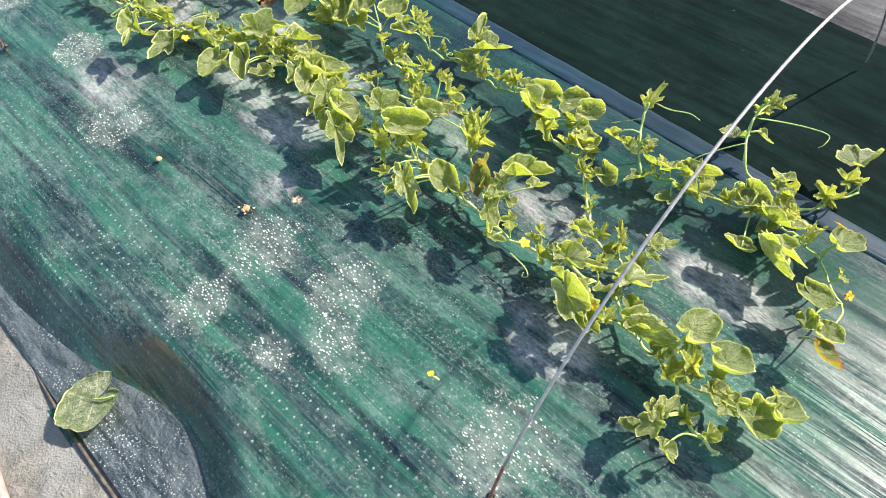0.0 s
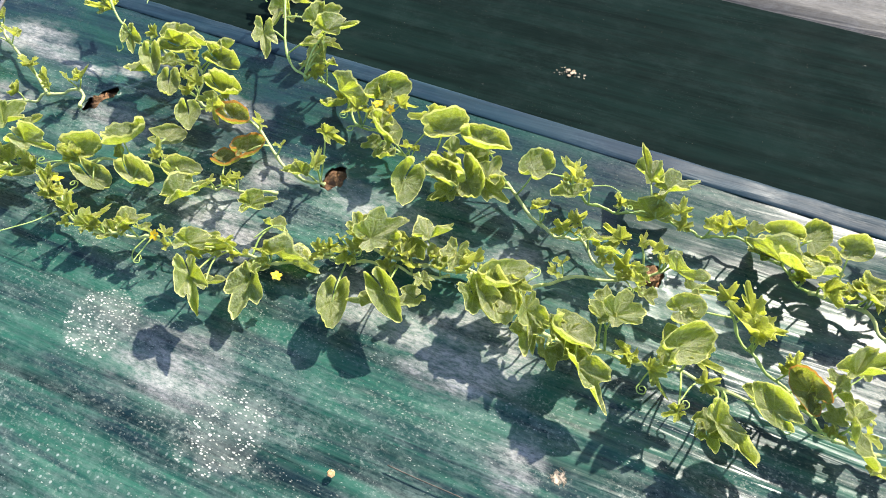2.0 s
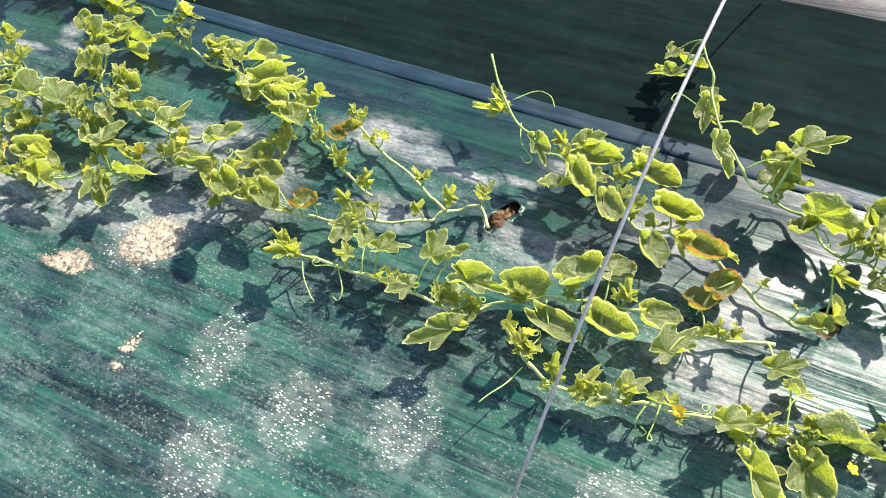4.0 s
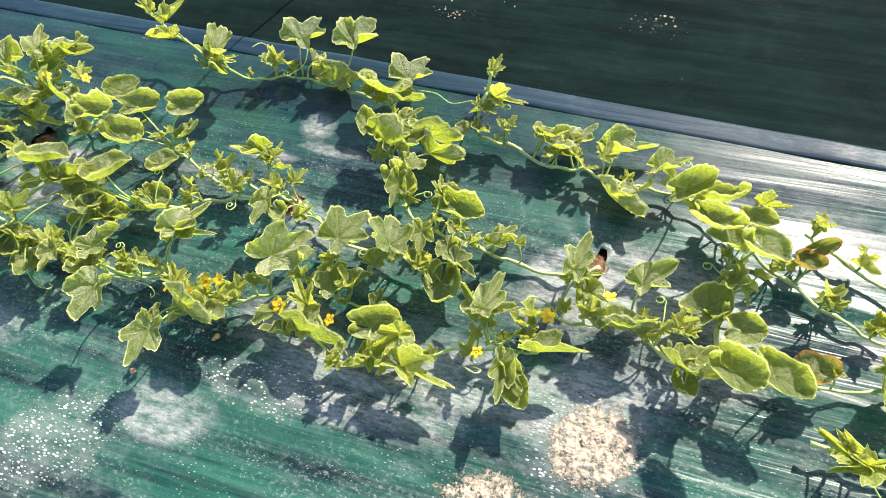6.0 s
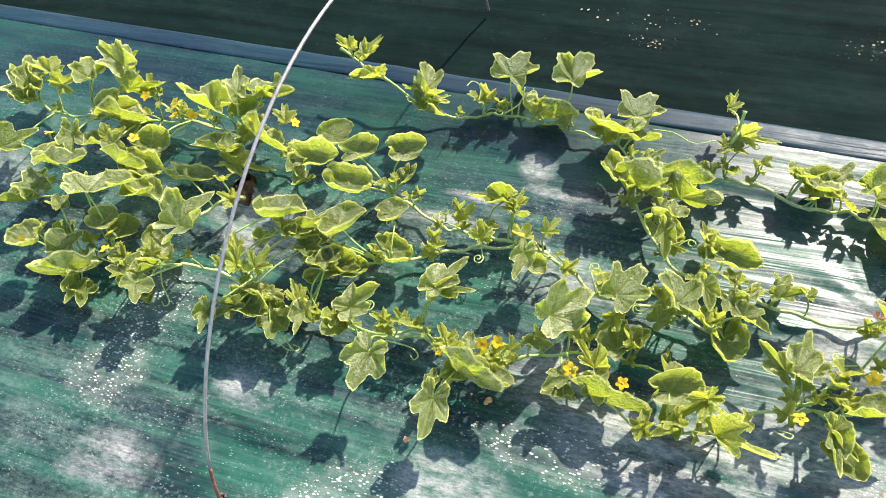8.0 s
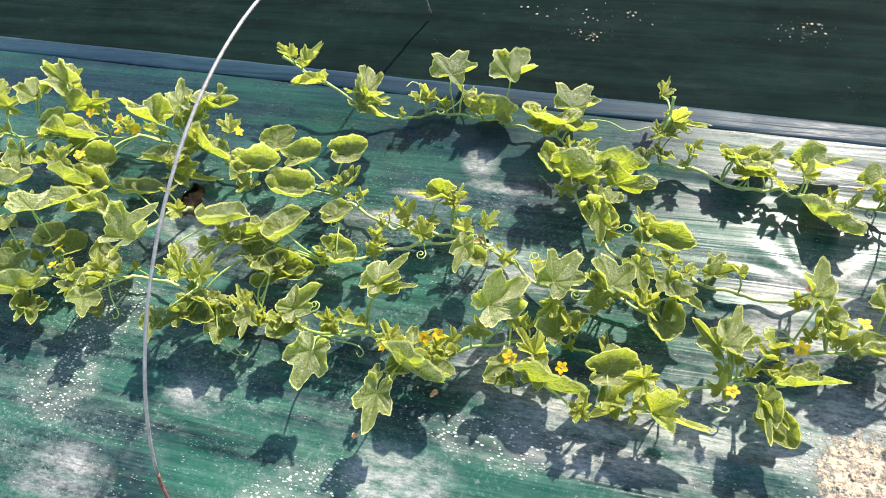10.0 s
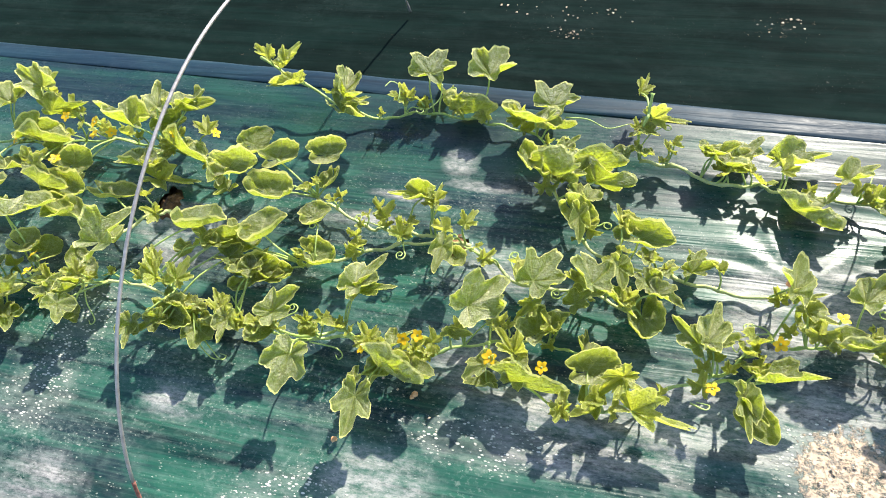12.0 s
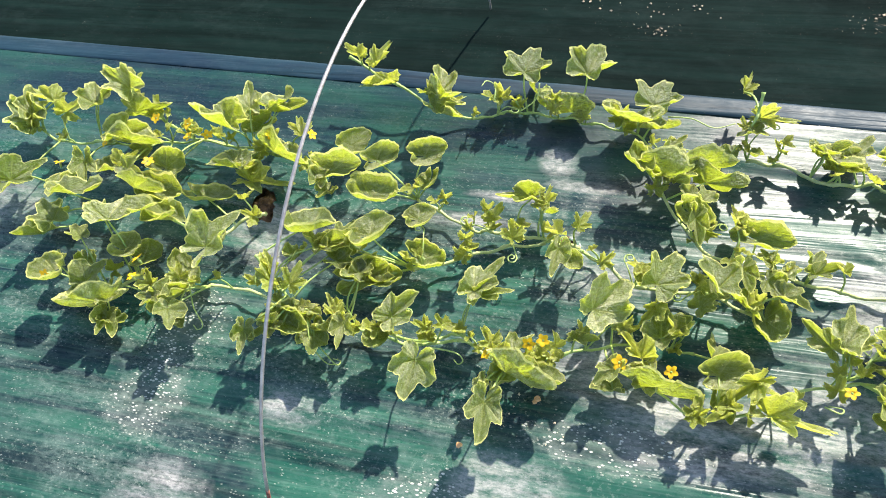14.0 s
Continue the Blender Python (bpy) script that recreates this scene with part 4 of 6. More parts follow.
plant = plants[-1.96]
leaves(plant, [
    ("L", -1.7, 0.135, 0.097, 69, 17, -33, 0.069, 0.74),
    ("L", -1.717, 0.154, 0.075, 31, 20, 2, 0.043, 0.93),
    ("L", -1.766, 0.113, 0.074, 32, 21, -4, 0.046, 1.15),
    ("L", -1.908, 0.102, 0.04, 67, 18, -33, 0.069, 0.94),
    ("L", -1.907, 0.102, 0.041, 34, 21, 17, 0.059, 0.94),
    ("Y", -1.883, 0.139, 0.049, 70, 20, 10, 0.046, 1.15),
    ("Y", -1.833, 0.11, 0.061, -65, 24, 63, 0.042, 1.06),
    ("L", -1.736, 0.01, 0.079, -157, -38, -4, 0.049, 0.78),
    ("L", -1.866, -0.031, 0.043, -40, 13, 33, 0.066, 0.8),
    ("L", -1.769, -0.039, 0.053, -51, 21, 23, 0.038, 1.05),
    ("L", -1.754, -0.091, 0.044, 57, 19, -11, 0.048, 1.15),
])
leaves(plant, [
    ("R", -1.7, -0.174, 0.055, 108, -8, -12, 0.044, 1.15),
    ("L", -1.775, 0.127, 0.063, 3, 20, 1, 0.045, 0.95),
    ("R", -1.935, 0.093, 0.025, 103, 2, 24, 0.03, 0.95),
    ("F", -1.933, 0.097, 0.023, 95, -6, 19, 0.034, 0.95),
    ("L", -1.874, -0.015, 0.019, 38, 14, -6, 0.043, 0.95),
    ("L", -1.77, -0.067, 0.033, 155, 22, 8, 0.032, 0.95),
    ("L", -1.779, -0.104, 0.035, 151, 22, 10, 0.044, 0.95),
    ("L", -1.717, -0.156, 0.028, 36, 3, -11, 0.033, 0.95),
])
flowers(plant, [(-1.719, 0.047, 0.071), (-1.787, 0.007, 0.063)])
shoots(plant, 7)

plant = plants[-1.452]
leaves(plant, [
    ("Y", -1.347, 0.248, 0.086, 62, 19, -3, 0.034, 0.81),
    ("Y", -1.323, 0.248, 0.069, -23, 18, 11, 0.047, 0.63),
    ("Y", -1.289, 0.21, 0.072, 101, 0, -18, 0.053, 0.62),
    ("F", -1.207, 0.188, 0.061, 41, 1, 67, 0.069, 0.7),
    ("L", -1.208, 0.202, 0.058, 11, 18, 22, 0.062, 0.62),
    ("F", -1.709, 0.125, 0.055, -75, 1, -72, 0.059, 0.95),
    ("L", -1.71, 0.068, 0.06, -66, 8, 27, 0.051, 0.98),
    ("F", -1.693, 0.06, 0.059, -88, 0, -36, 0.068, 0.7),
    ("L", -1.506, 0.075, 0.098, 83, 19, -3, 0.066, 0.78),
    ("L", -1.46, 0.142, 0.062, -11, 1, -18, 0.056, 1.02),
    ("L", -1.491, 0.123, 0.081, 24, 20, 4, 0.052, 0.81),
])
leaves(plant, [
    ("L", -1.456, 0.137, 0.065, -61, 0, 5, 0.046, 0.62),
    ("Y", -1.411, 0.107, 0.055, 23, 20, 15, 0.032, 1.15),
    ("L", -1.497, 0.04, 0.046, 82, 0, 12, 0.059, 0.7),
    ("Y", -1.479, 0.049, 0.036, -60, 39, 38, 0.021, 1.15),
    ("Y", -1.682, 0.022, 0.051, -54, 28, 28, 0.034, 1.15),
    ("L", -1.663, 0.006, 0.067, -108, 0, 24, 0.036, 1.05),
    ("R", -1.609, 0.023, 0.05, -40, 13, 29, 0.045, 1.15),
    ("F", -1.635, -0.027, 0.068, -101, 0, -48, 0.057, 0.81),
    ("R", -1.602, -0.022, 0.054, -101, 0, -5, 0.063, 0.71),
    ("R", -1.541, -0.005, 0.021, -82, 0, -11, 0.061, 0.82),
    ("L", -1.623, -0.105, 0.087, -51, 1, 0, 0.067, 1.15),
])
leaves(plant, [
    ("R", -1.56, -0.069, 0.071, 115, -2, 0, 0.041, 1.15),
    ("R", -1.577, -0.061, 0.058, -106, 0, -2, 0.061, 0.72),
    ("L", -1.467, -0.121, 0.074, -49, 37, 25, 0.067, 1.15),
    ("F", -1.444, 0.072, 0.058, -114, 0, -41, 0.069, 0.84),
    ("L", -1.356, 0.021, 0.052, 12, 17, 14, 0.054, 0.62),
    ("R", -1.333, 0.038, 0.069, -90, 10, 10, 0.063, 0.63),
    ("R", -1.322, 0.09, 0.058, -45, 11, 25, 0.043, 1.01),
    ("Y", -1.485, 0.039, 0.016, -90, 0, 18, 0.072, 0.62),
    ("R", -1.332, -0.077, 0.09, -73, 0, -14, 0.053, 1.1),
    ("L", -1.317, -0.096, 0.071, 44, 16, 17, 0.034, 0.95),
    ("F", -1.301, -0.079, 0.062, -56, 0, -32, 0.039, 0.95),
])
leaves(plant, [
    ("L", -1.31, -0.096, 0.069, -62, 0, 16, 0.03, 0.76),
    ("R", -1.254, -0.06, 0.057, -49, 12, 4, 0.055, 0.87),
    ("R", -1.272, 0.009, 0.056, -92, 0, -8, 0.063, 0.66),
    ("R", -1.277, 0.068, 0.056, -43, 0, 21, 0.048, 0.78),
    ("R", -1.26, -0.111, 0.026, -65, 11, 14, 0.058, 0.77),
    ("L", -1.256, -0.117, 0.043, 68, 17, -3, 0.036, 1.15),
    ("L", -1.256, -0.114, 0.041, -25, 14, 13, 0.039, 0.76),
    ("Y", -1.344, -0.169, 0.097, 35, 18, -5, 0.049, 0.62),
    ("Y", -1.334, -0.156, 0.073, -13, 16, 36, 0.036, 1.06),
    ("Y", -1.268, -0.183, 0.048, 34, 16, 13, 0.039, 0.72),
    ("R", -1.337, -0.201, 0.051, -102, 0, -2, 0.054, 0.62),
])
leaves(plant, [
    ("L", -1.318, -0.186, 0.051, 87, 14, 16, 0.037, 1),
    ("L", -1.347, -0.203, 0.058, 129, -20, -43, 0.035, 0.78),
    ("L", -1.253, -0.19, 0.059, -175, -25, 3, 0.035, 0.89),
    ("L", -1.308, -0.177, 0.052, -104, 0, 9, 0.023, 1.09),
    ("L", -1.384, -0.217, 0.059, -171, -28, -19, 0.035, 0.86),
    ("R", -1.605, -0.127, 0.055, -74, 2, -1, 0.039, 1.15),
    ("R", -1.522, -0.143, 0.025, 49, 13, 37, 0.048, 0.9),
    ("L", -1.52, -0.188, 0.043, -71, 21, 40, 0.046, 1.05),
    ("L", -1.495, -0.209, 0.069, -151, -13, -30, 0.036, 1.15),
    ("L", -1.527, -0.195, 0.054, 92, 0, -7, 0.028, 1.03),
    ("Y", -1.376, -0.165, 0.081, 77, 30, 13, 0.02, 1.15),
])
leaves(plant, [
    ("Y", -1.353, -0.147, 0.1, 40, 18, 17, 0.026, 0.8),
    ("F", -1.723, -0.059, 0.078, -77, 0, -22, 0.06, 0.7),
    ("L", -1.681, -0.119, 0.06, 59, 17, 1, 0.028, 1.15),
    ("L", -1.652, -0.18, 0.037, -47, 31, 25, 0.045, 1.15),
    ("F", -1.605, -0.207, 0.05, 118, 0, 47, 0.069, 0.8),
    ("L", -1.605, -0.207, 0.05, -55, 0, 3, 0.023, 1.15),
    ("R", -1.223, 0.219, 0.048, 30, -9, 13, 0.035, 0.95),
    ("L", -1.7, 0.103, 0.039, 206, -2, -1, 0.035, 0.95),
    ("R", -1.682, 0.063, 0.032, 267, 19, 20, 0.039, 0.95),
    ("R", -1.489, 0.131, 0.05, 139, 5, -24, 0.043, 0.95),
    ("R", -1.512, 0.139, 0.057, 69, 21, -14, 0.038, 0.95),
])
leaves(plant, [
    ("R", -1.487, 0.052, 0.037, -9, -8, 10, 0.042, 0.95),
    ("F", -1.697, 0.009, 0.055, 91, 1, 8, 0.04, 0.95),
    ("L", -1.62, 0.005, 0.023, 167, 4, 23, 0.033, 0.95),
    ("R", -1.62, -0.009, 0.042, -20, -6, -11, 0.041, 0.95),
    ("R", -1.613, 0.001, 0.03, -4, -1, 14, 0.036, 0.95),
    ("L", -1.648, -0.089, 0.078, 53, -2, -17, 0.035, 0.95),
    ("R", -1.473, -0.095, 0.05, -2, 5, -2, 0.031, 0.95),
    ("L", -1.453, 0.094, 0.031, 30, -8, 20, 0.032, 0.95),
    ("L", -1.342, 0.014, 0.05, 172, 12, -15, 0.032, 0.95),
    ("L", -1.338, 0.105, 0.034, 38, -8, 14, 0.035, 0.95),
    ("L", -1.344, -0.101, 0.063, 187, 17, 10, 0.034, 0.95),
])
leaves(plant, [
    ("L", -1.293, -0.099, 0.048, 274, -6, 23, 0.038, 0.95),
    ("L", -1.294, -0.067, 0.04, -13, 15, 24, 0.041, 0.95),
    ("L", -1.3, -0.085, 0.041, -27, -3, -11, 0.044, 0.95),
    ("L", -1.275, -0.071, 0.036, 144, 2, 0, 0.037, 0.95),
    ("R", -1.28, 0.049, 0.034, 188, -5, -21, 0.029, 0.95),
    ("L", -1.239, -0.111, 0.02, -89, 21, -13, 0.031, 0.95),
    ("R", -1.231, -0.103, 0.021, -89, 7, 10, 0.04, 0.95),
    ("F", -1.331, -0.193, 0.03, -52, 7, 24, 0.04, 0.95),
    ("L", -1.272, -0.198, 0.039, 92, -6, 24, 0.032, 0.95),
    ("F", -1.299, -0.202, 0.042, 197, -12, -12, 0.044, 0.95),
    ("R", -1.586, -0.124, 0.035, -51, 2, 25, 0.04, 0.95),
])
leaves(plant, [
    ("R", -1.513, -0.201, 0.016, 229, -7, -2, 0.029, 0.95),
    ("L", -1.497, -0.191, 0.058, -24, -2, -5, 0.028, 0.95),
    ("L", -1.682, -0.135, 0.034, 203, -12, -11, 0.032, 0.95),
    ("F", -1.672, -0.185, 0.016, 121, 5, -20, 0.03, 0.95),
    ("L", -1.606, -0.22, 0.034, 191, -8, -23, 0.035, 0.95),
    ("L", -1.602, -0.221, 0.024, 217, 9, -14, 0.041, 0.95),
])
flowers(plant, [(-1.576, 0.08, 0.094), (-1.57, 0.061, 0.087), (-1.534, 0.06, 0.096), (-1.644, 0.095, 0.083), (-1.449, 0.085, 0.077), (-1.385, 0.097, 0.072), (-1.628, 0.018, 0.072), (-1.572, -0.143, 0.065), (-1.567, -0.171, 0.065), (-1.704, -0.184, 0.061)])
tendril(plant, [(-1.301, -0.191, 0.04), (-1.291, -0.211, 0.034), (-1.269, -0.229, 0.028), (-1.258, -0.235, 0.022), (-1.257, -0.227, 0.016), (-1.27, -0.223, 0.01)])
tendril(plant, [(-1.489, -0.164, 0.05), (-1.475, -0.192, 0.04), (-1.458, -0.211, 0.03), (-1.468, -0.216, 0.02), (-1.483, -0.207, 0.01)])
tendril(plant, [(-1.306, -0.189, 0.05), (-1.296, -0.216, 0.037), (-1.274, -0.234, 0.023), (-1.261, -0.23, 0.01)])
shoots(plant, 7)

plant = plants[-0.968]
leaves(plant, [
    ("Y", -0.766, 0.265, 0.044, -15, 19, 28, 0.037, 0.72),
    ("L", -0.76, 0.18, 0.052, 86, -21, -6, 0.019, 1.15),
    ("L", -0.756, 0.19, 0.048, -118, 0, 10, 0.025, 0.92),
    ("Y", -0.765, 0.192, 0.046, 21, 25, -14, 0.019, 0.99),
    ("L", -1.045, 0.035, 0.05, 95, 0, -28, 0.049, 0.62),
    ("Y", -1.026, 0.027, 0.051, -13, 14, 5, 0.033, 0.77),
    ("Y", -1.029, 0.022, 0.051, 56, 18, -10, 0.026, 0.83),
    ("Y", -0.977, -0.004, 0.051, -30, 18, 26, 0.025, 1.14),
    ("L", -0.999, -0.043, 0.064, 171, -29, -20, 0.043, 0.69),
    ("Y", -1.004, -0.016, 0.048, 111, 38, 0, 0.024, 1.13),
    ("Y", -0.943, -0.058, 0.056, -47, 20, 41, 0.023, 0.99),
])
leaves(plant, [
    ("F", -0.871, 0.088, 0.052, 66, 1, 57, 0.069, 0.7),
    ("R", -0.906, 0.1, 0.06, 27, 15, 11, 0.04, 0.81),
    ("R", -0.868, 0.098, 0.047, -32, 14, 4, 0.04, 0.97),
    ("F", -0.827, 0.129, 0.035, -94, 0, -48, 0.062, 0.87),
    ("L", -0.865, 0.147, 0.042, -46, 16, 27, 0.031, 0.77),
    ("F", -0.814, 0.102, 0.037, -108, 0, -66, 0.061, 0.82),
    ("L", -0.834, 0.06, 0.044, 41, 16, -3, 0.03, 0.91),
    ("R", -0.837, 0.037, 0.053, -118, -14, 24, 0.043, 0.97),
    ("L", -0.83, 0.026, 0.064, -174, -29, -4, 0.043, 0.67),
    ("Y", -0.775, 0.033, 0.035, 15, 17, 3, 0.031, 0.75),
    ("Y", -0.734, -0.01, 0.033, -114, 0, -1, 0.017, 1.15),
])
leaves(plant, [
    ("L", -0.947, -0.133, 0.058, -41, 14, 41, 0.069, 0.88),
    ("L", -0.874, -0.086, 0.055, -27, 14, 25, 0.06, 0.96),
    ("L", -0.803, -0.082, 0.059, 18, 16, 13, 0.054, 1.05),
    ("L", -0.774, -0.043, 0.063, -167, -30, -7, 0.034, 0.99),
    ("L", -0.74, -0.046, 0.043, -142, -16, 16, 0.03, 1.15),
    ("L", -0.779, -0.082, 0.048, -105, -28, -7, 0.04, 0.97),
    ("L", -0.821, -0.1, 0.046, -54, 30, 25, 0.028, 1.06),
    ("L", -0.861, -0.142, 0.027, -44, 14, 1, 0.053, 0.87),
    ("Y", -0.873, -0.107, 0.055, 142, -23, -29, 0.033, 0.8),
    ("R", -0.738, -0.087, 0.021, -173, -12, -8, 0.052, 0.98),
    ("Y", -0.884, -0.174, 0.039, 46, 16, -5, 0.043, 0.81),
])
leaves(plant, [
    ("L", -0.963, -0.169, 0.054, -84, 0, 11, 0.027, 0.76),
    ("L", -0.916, -0.194, 0.053, 136, -21, -12, 0.036, 0.75),
    ("R", -0.796, -0.18, 0.034, -66, 0, 18, 0.056, 0.76),
    ("L", -0.803, -0.159, 0.027, 5, 15, 24, 0.033, 0.85),
    ("L", -0.882, -0.206, 0.031, -18, 15, 19, 0.036, 1.06),
    ("F", -0.883, -0.207, 0.039, -104, 0, -39, 0.067, 0.7),
    ("Y", -0.755, -0.182, 0.047, 127, -22, -20, 0.051, 0.62),
    ("L", -0.759, -0.184, 0.041, -102, -26, -13, 0.034, 0.9),
    ("Y", -0.788, -0.231, 0.042, 113, 0, 26, 0.028, 0.72),
    ("Y", -1.197, 0.18, 0.063, -48, 0, 19, 0.036, 0.64),
    ("L", -1.209, 0.178, 0.056, -114, 0, 8, 0.056, 0.62),
])
leaves(plant, [
    ("L", -1.09, 0.272, 0.04, -14, 24, 8, 0.055, 1.35),
    ("L", -0.993, 0.268, 0.048, -22, 24, 6, 0.055, 1.35),
    ("F", -1.01, 0.218, 0.026, 79, 0, 59, 0.067, 0.7),
    ("F", -0.91, 0.192, 0.042, 77, 0, 26, 0.069, 0.74),
    ("L", -0.892, 0.23, 0.032, -24, 22, 8, 0.054, 1.3),
    ("R", -1.2, -0.01, 0.034, -61, 12, 14, 0.036, 1.11),
    ("R", -1.211, 0.093, 0.047, -66, 9, 23, 0.046, 1.05),
    ("R", -1.185, -0.065, 0.022, -104, 0, 6, 0.055, 0.85),
    ("L", -1.094, -0.127, 0.056, -31, 14, 14, 0.059, 0.73),
    ("L", -1.089, -0.129, 0.056, -65, 0, 31, 0.047, 0.62),
    ("L", -1.191, -0.177, 0.059, -47, 30, 23, 0.046, 1.04),
])
leaves(plant, [
    ("L", -1.144, -0.23, 0.085, 166, -34, -24, 0.052, 1.06),
    ("L", -1.057, -0.261, 0.065, -180, -25, -14, 0.05, 0.93),
    ("L", -1.066, -0.245, 0.045, -6, 29, -10, 0.021, 1.09),
    ("F", -1.039, -0.222, 0.06, -114, 0, -62, 0.062, 0.82),
    ("L", -1.021, -0.218, 0.06, -112, 0, 4, 0.037, 0.68),
    ("L", -1.061, -0.19, 0.038, -33, 29, 13, 0.021, 1.05),
    ("L", -0.755, 0.161, 0.036, 188, 15, -8, 0.03, 0.95),
    ("L", -0.777, 0.17, 0.023, 134, -9, 1, 0.034, 0.95),
    ("F", -1.028, 0.032, 0.028, 234, 16, -17, 0.032, 0.95),
    ("R", -0.981, -0.051, 0.043, 231, 1, 21, 0.031, 0.95),
    ("L", -0.853, 0.097, 0.034, -53, 16, 2, 0.045, 0.95),
])
leaves(plant, [
    ("F", -0.897, 0.12, 0.045, -47, 5, 7, 0.031, 0.95),
    ("L", -0.821, 0.053, 0.053, -29, 1, 17, 0.029, 0.95),
    ("R", -0.931, -0.114, 0.037, -40, -11, 0, 0.035, 0.95),
    ("R", -0.881, -0.068, 0.037, -7, -5, -23, 0.039, 0.95),
    ("L", -0.734, -0.021, 0.032, 16, -2, -20, 0.028, 0.95),
    ("L", -0.804, -0.078, 0.032, 51, 19, -14, 0.039, 0.95),
    ("L", -0.792, -0.197, 0.016, 194, -8, -12, 0.038, 0.95),
    ("L", -0.912, -0.209, 0.016, 102, 12, 6, 0.032, 0.95),
    ("L", -1.07, 0.262, 0.012, 26, -5, 22, 0.03, 0.95),
    ("F", -0.892, 0.196, 0.03, -99, 8, -25, 0.044, 0.95),
    ("R", -1.202, 0.068, 0.026, 167, -5, 4, 0.038, 0.95),
])
leaves(plant, [
    ("R", -1.211, -0.197, 0.043, 160, 18, -16, 0.034, 0.95),
    ("F", -1.045, -0.225, 0.028, -56, 21, -5, 0.037, 0.95),
    ("R", -0.996, -0.223, 0.051, 249, 20, -14, 0.037, 0.95),
    ("L", -1.037, -0.184, 0.025, -44, 20, -6, 0.034, 0.95),
])
flowers(plant, [(-0.849, -0.185, 0.04), (-0.91, -0.19, 0.058), (-1.064, -0.202, 0.055), (-1.028, -0.203, 0.059), (-1, -0.177, 0.061), (-1.017, -0.183, 0.06)])
tendril(plant, [(-1.127, 0.211, 0.05), (-1.13, 0.235, 0.057), (-1.143, 0.238, 0.063), (-1.147, 0.22, 0.07)])
tendril(plant, [(-0.87, 0.211, 0.04), (-0.837, 0.208, 0.043), (-0.807, 0.19, 0.047), (-0.779, 0.198, 0.05)])
tendril(plant, [(-1.141, -0.199, 0.04), (-1.108, -0.199, 0.035), (-1.097, -0.205, 0.03), (-1.102, -0.21, 0.025), (-1.11, -0.203, 0.02)])
tendril(plant, [(-1.062, 0.243, 0.06), (-1.065, 0.224, 0.045), (-1.088, 0.21, 0.03)])
shoots(plant, 7)

plant = plants[-0.482]
leaves(plant, [
    ("S", -0.3, 0.06, 0.038, -70, 25, 40, 0.036, 0.6),
    ("Y", -0.267, -0.191, 0.046, 68, 19, -35, 0.044, 0.62),
    ("Y", -0.252, -0.201, 0.057, 111, 0, -34, 0.047, 0.62),
    ("Y", -0.252, -0.2, 0.048, 51, 19, -5, 0.041, 0.62),
    ("L", -0.576, -0.061, 0.061, -9, 15, 13, 0.056, 0.67),
    ("L", -0.57, -0.065, 0.062, -70, 0, 9, 0.033, 0.62),
    ("L", -0.493, -0.051, 0.043, -47, 15, 7, 0.049, 1.02),
    ("L", -0.517, -0.107, 0.044, -84, 14, 3, 0.052, 0.62),
    ("F", -0.513, -0.113, 0.05, -88, 0, -62, 0.051, 0.7),
    ("Y", -0.436, -0.097, 0.047, -61, 0, 14, 0.018, 1.15),
    ("Y", -0.387, -0.01, 0.051, 95, 0, -22, 0.024, 1.03),
    ("Y", -0.383, -0.017, 0.051, -157, -27, -14, 0.029, 0.65),
])
leaves(plant, [
    ("Y", -0.371, -0.013, 0.063, -86, 0, 2, 0.016, 1.15),
    ("R", -0.418, -0.056, 0.026, -49, 14, -5, 0.051, 0.98),
    ("R", -0.378, -0.074, 0.038, -80, 0, 14, 0.036, 1.15),
    ("L", -0.44, -0.134, 0.051, -42, 16, 4, 0.027, 0.92),
    ("F", -0.444, -0.143, 0.058, -113, 0, -50, 0.05, 0.75),
    ("R", -0.41, -0.134, 0.054, -42, 14, -1, 0.03, 0.88),
    ("R", -0.392, -0.149, 0.089, -121, 0, 5, 0.051, 0.87),
    ("R", -0.344, -0.129, 0.059, -114, 0, 6, 0.052, 0.9),
    ("Y", -0.379, -0.116, 0.057, -56, 0, -3, 0.018, 0.84),
    ("S", -0.298, -0.102, 0.027, -82, 12, 4, 0.039, 1.1),
    ("S", -0.313, 0.035, 0.039, -94, 0, 10, 0.03, 0.92),
])
leaves(plant, [
    ("R", -0.373, 0.017, 0.085, -125, 0, 10, 0.044, 1),
    ("R", -0.429, 0.049, 0.073, -105, 0, 18, 0.053, 0.65),
    ("R", -0.38, 0.065, 0.063, -99, 12, 3, 0.035, 0.93),
    ("R", -0.424, 0.089, 0.063, -89, 12, 1, 0.049, 0.62),
    ("Y", -0.371, 0.092, 0.06, -93, 14, 19, 0.034, 0.68),
    ("R", -0.466, 0.079, 0.078, -52, 13, 21, 0.054, 0.64),
    ("L", -0.497, 0.13, 0.047, -61, 15, 7, 0.047, 0.69),
    ("L", -0.563, 0.177, 0.013, -77, 11, 9, 0.065, 0.62),
    ("F", -0.557, 0.101, 0.026, -140, 0, -59, 0.069, 0.7),
    ("Y", -0.452, 0.066, 0.061, 82, 37, -16, 0.027, 1.12),
    ("F", -0.662, 0.166, 0.035, -133, 0, -34, 0.055, 0.7),
])
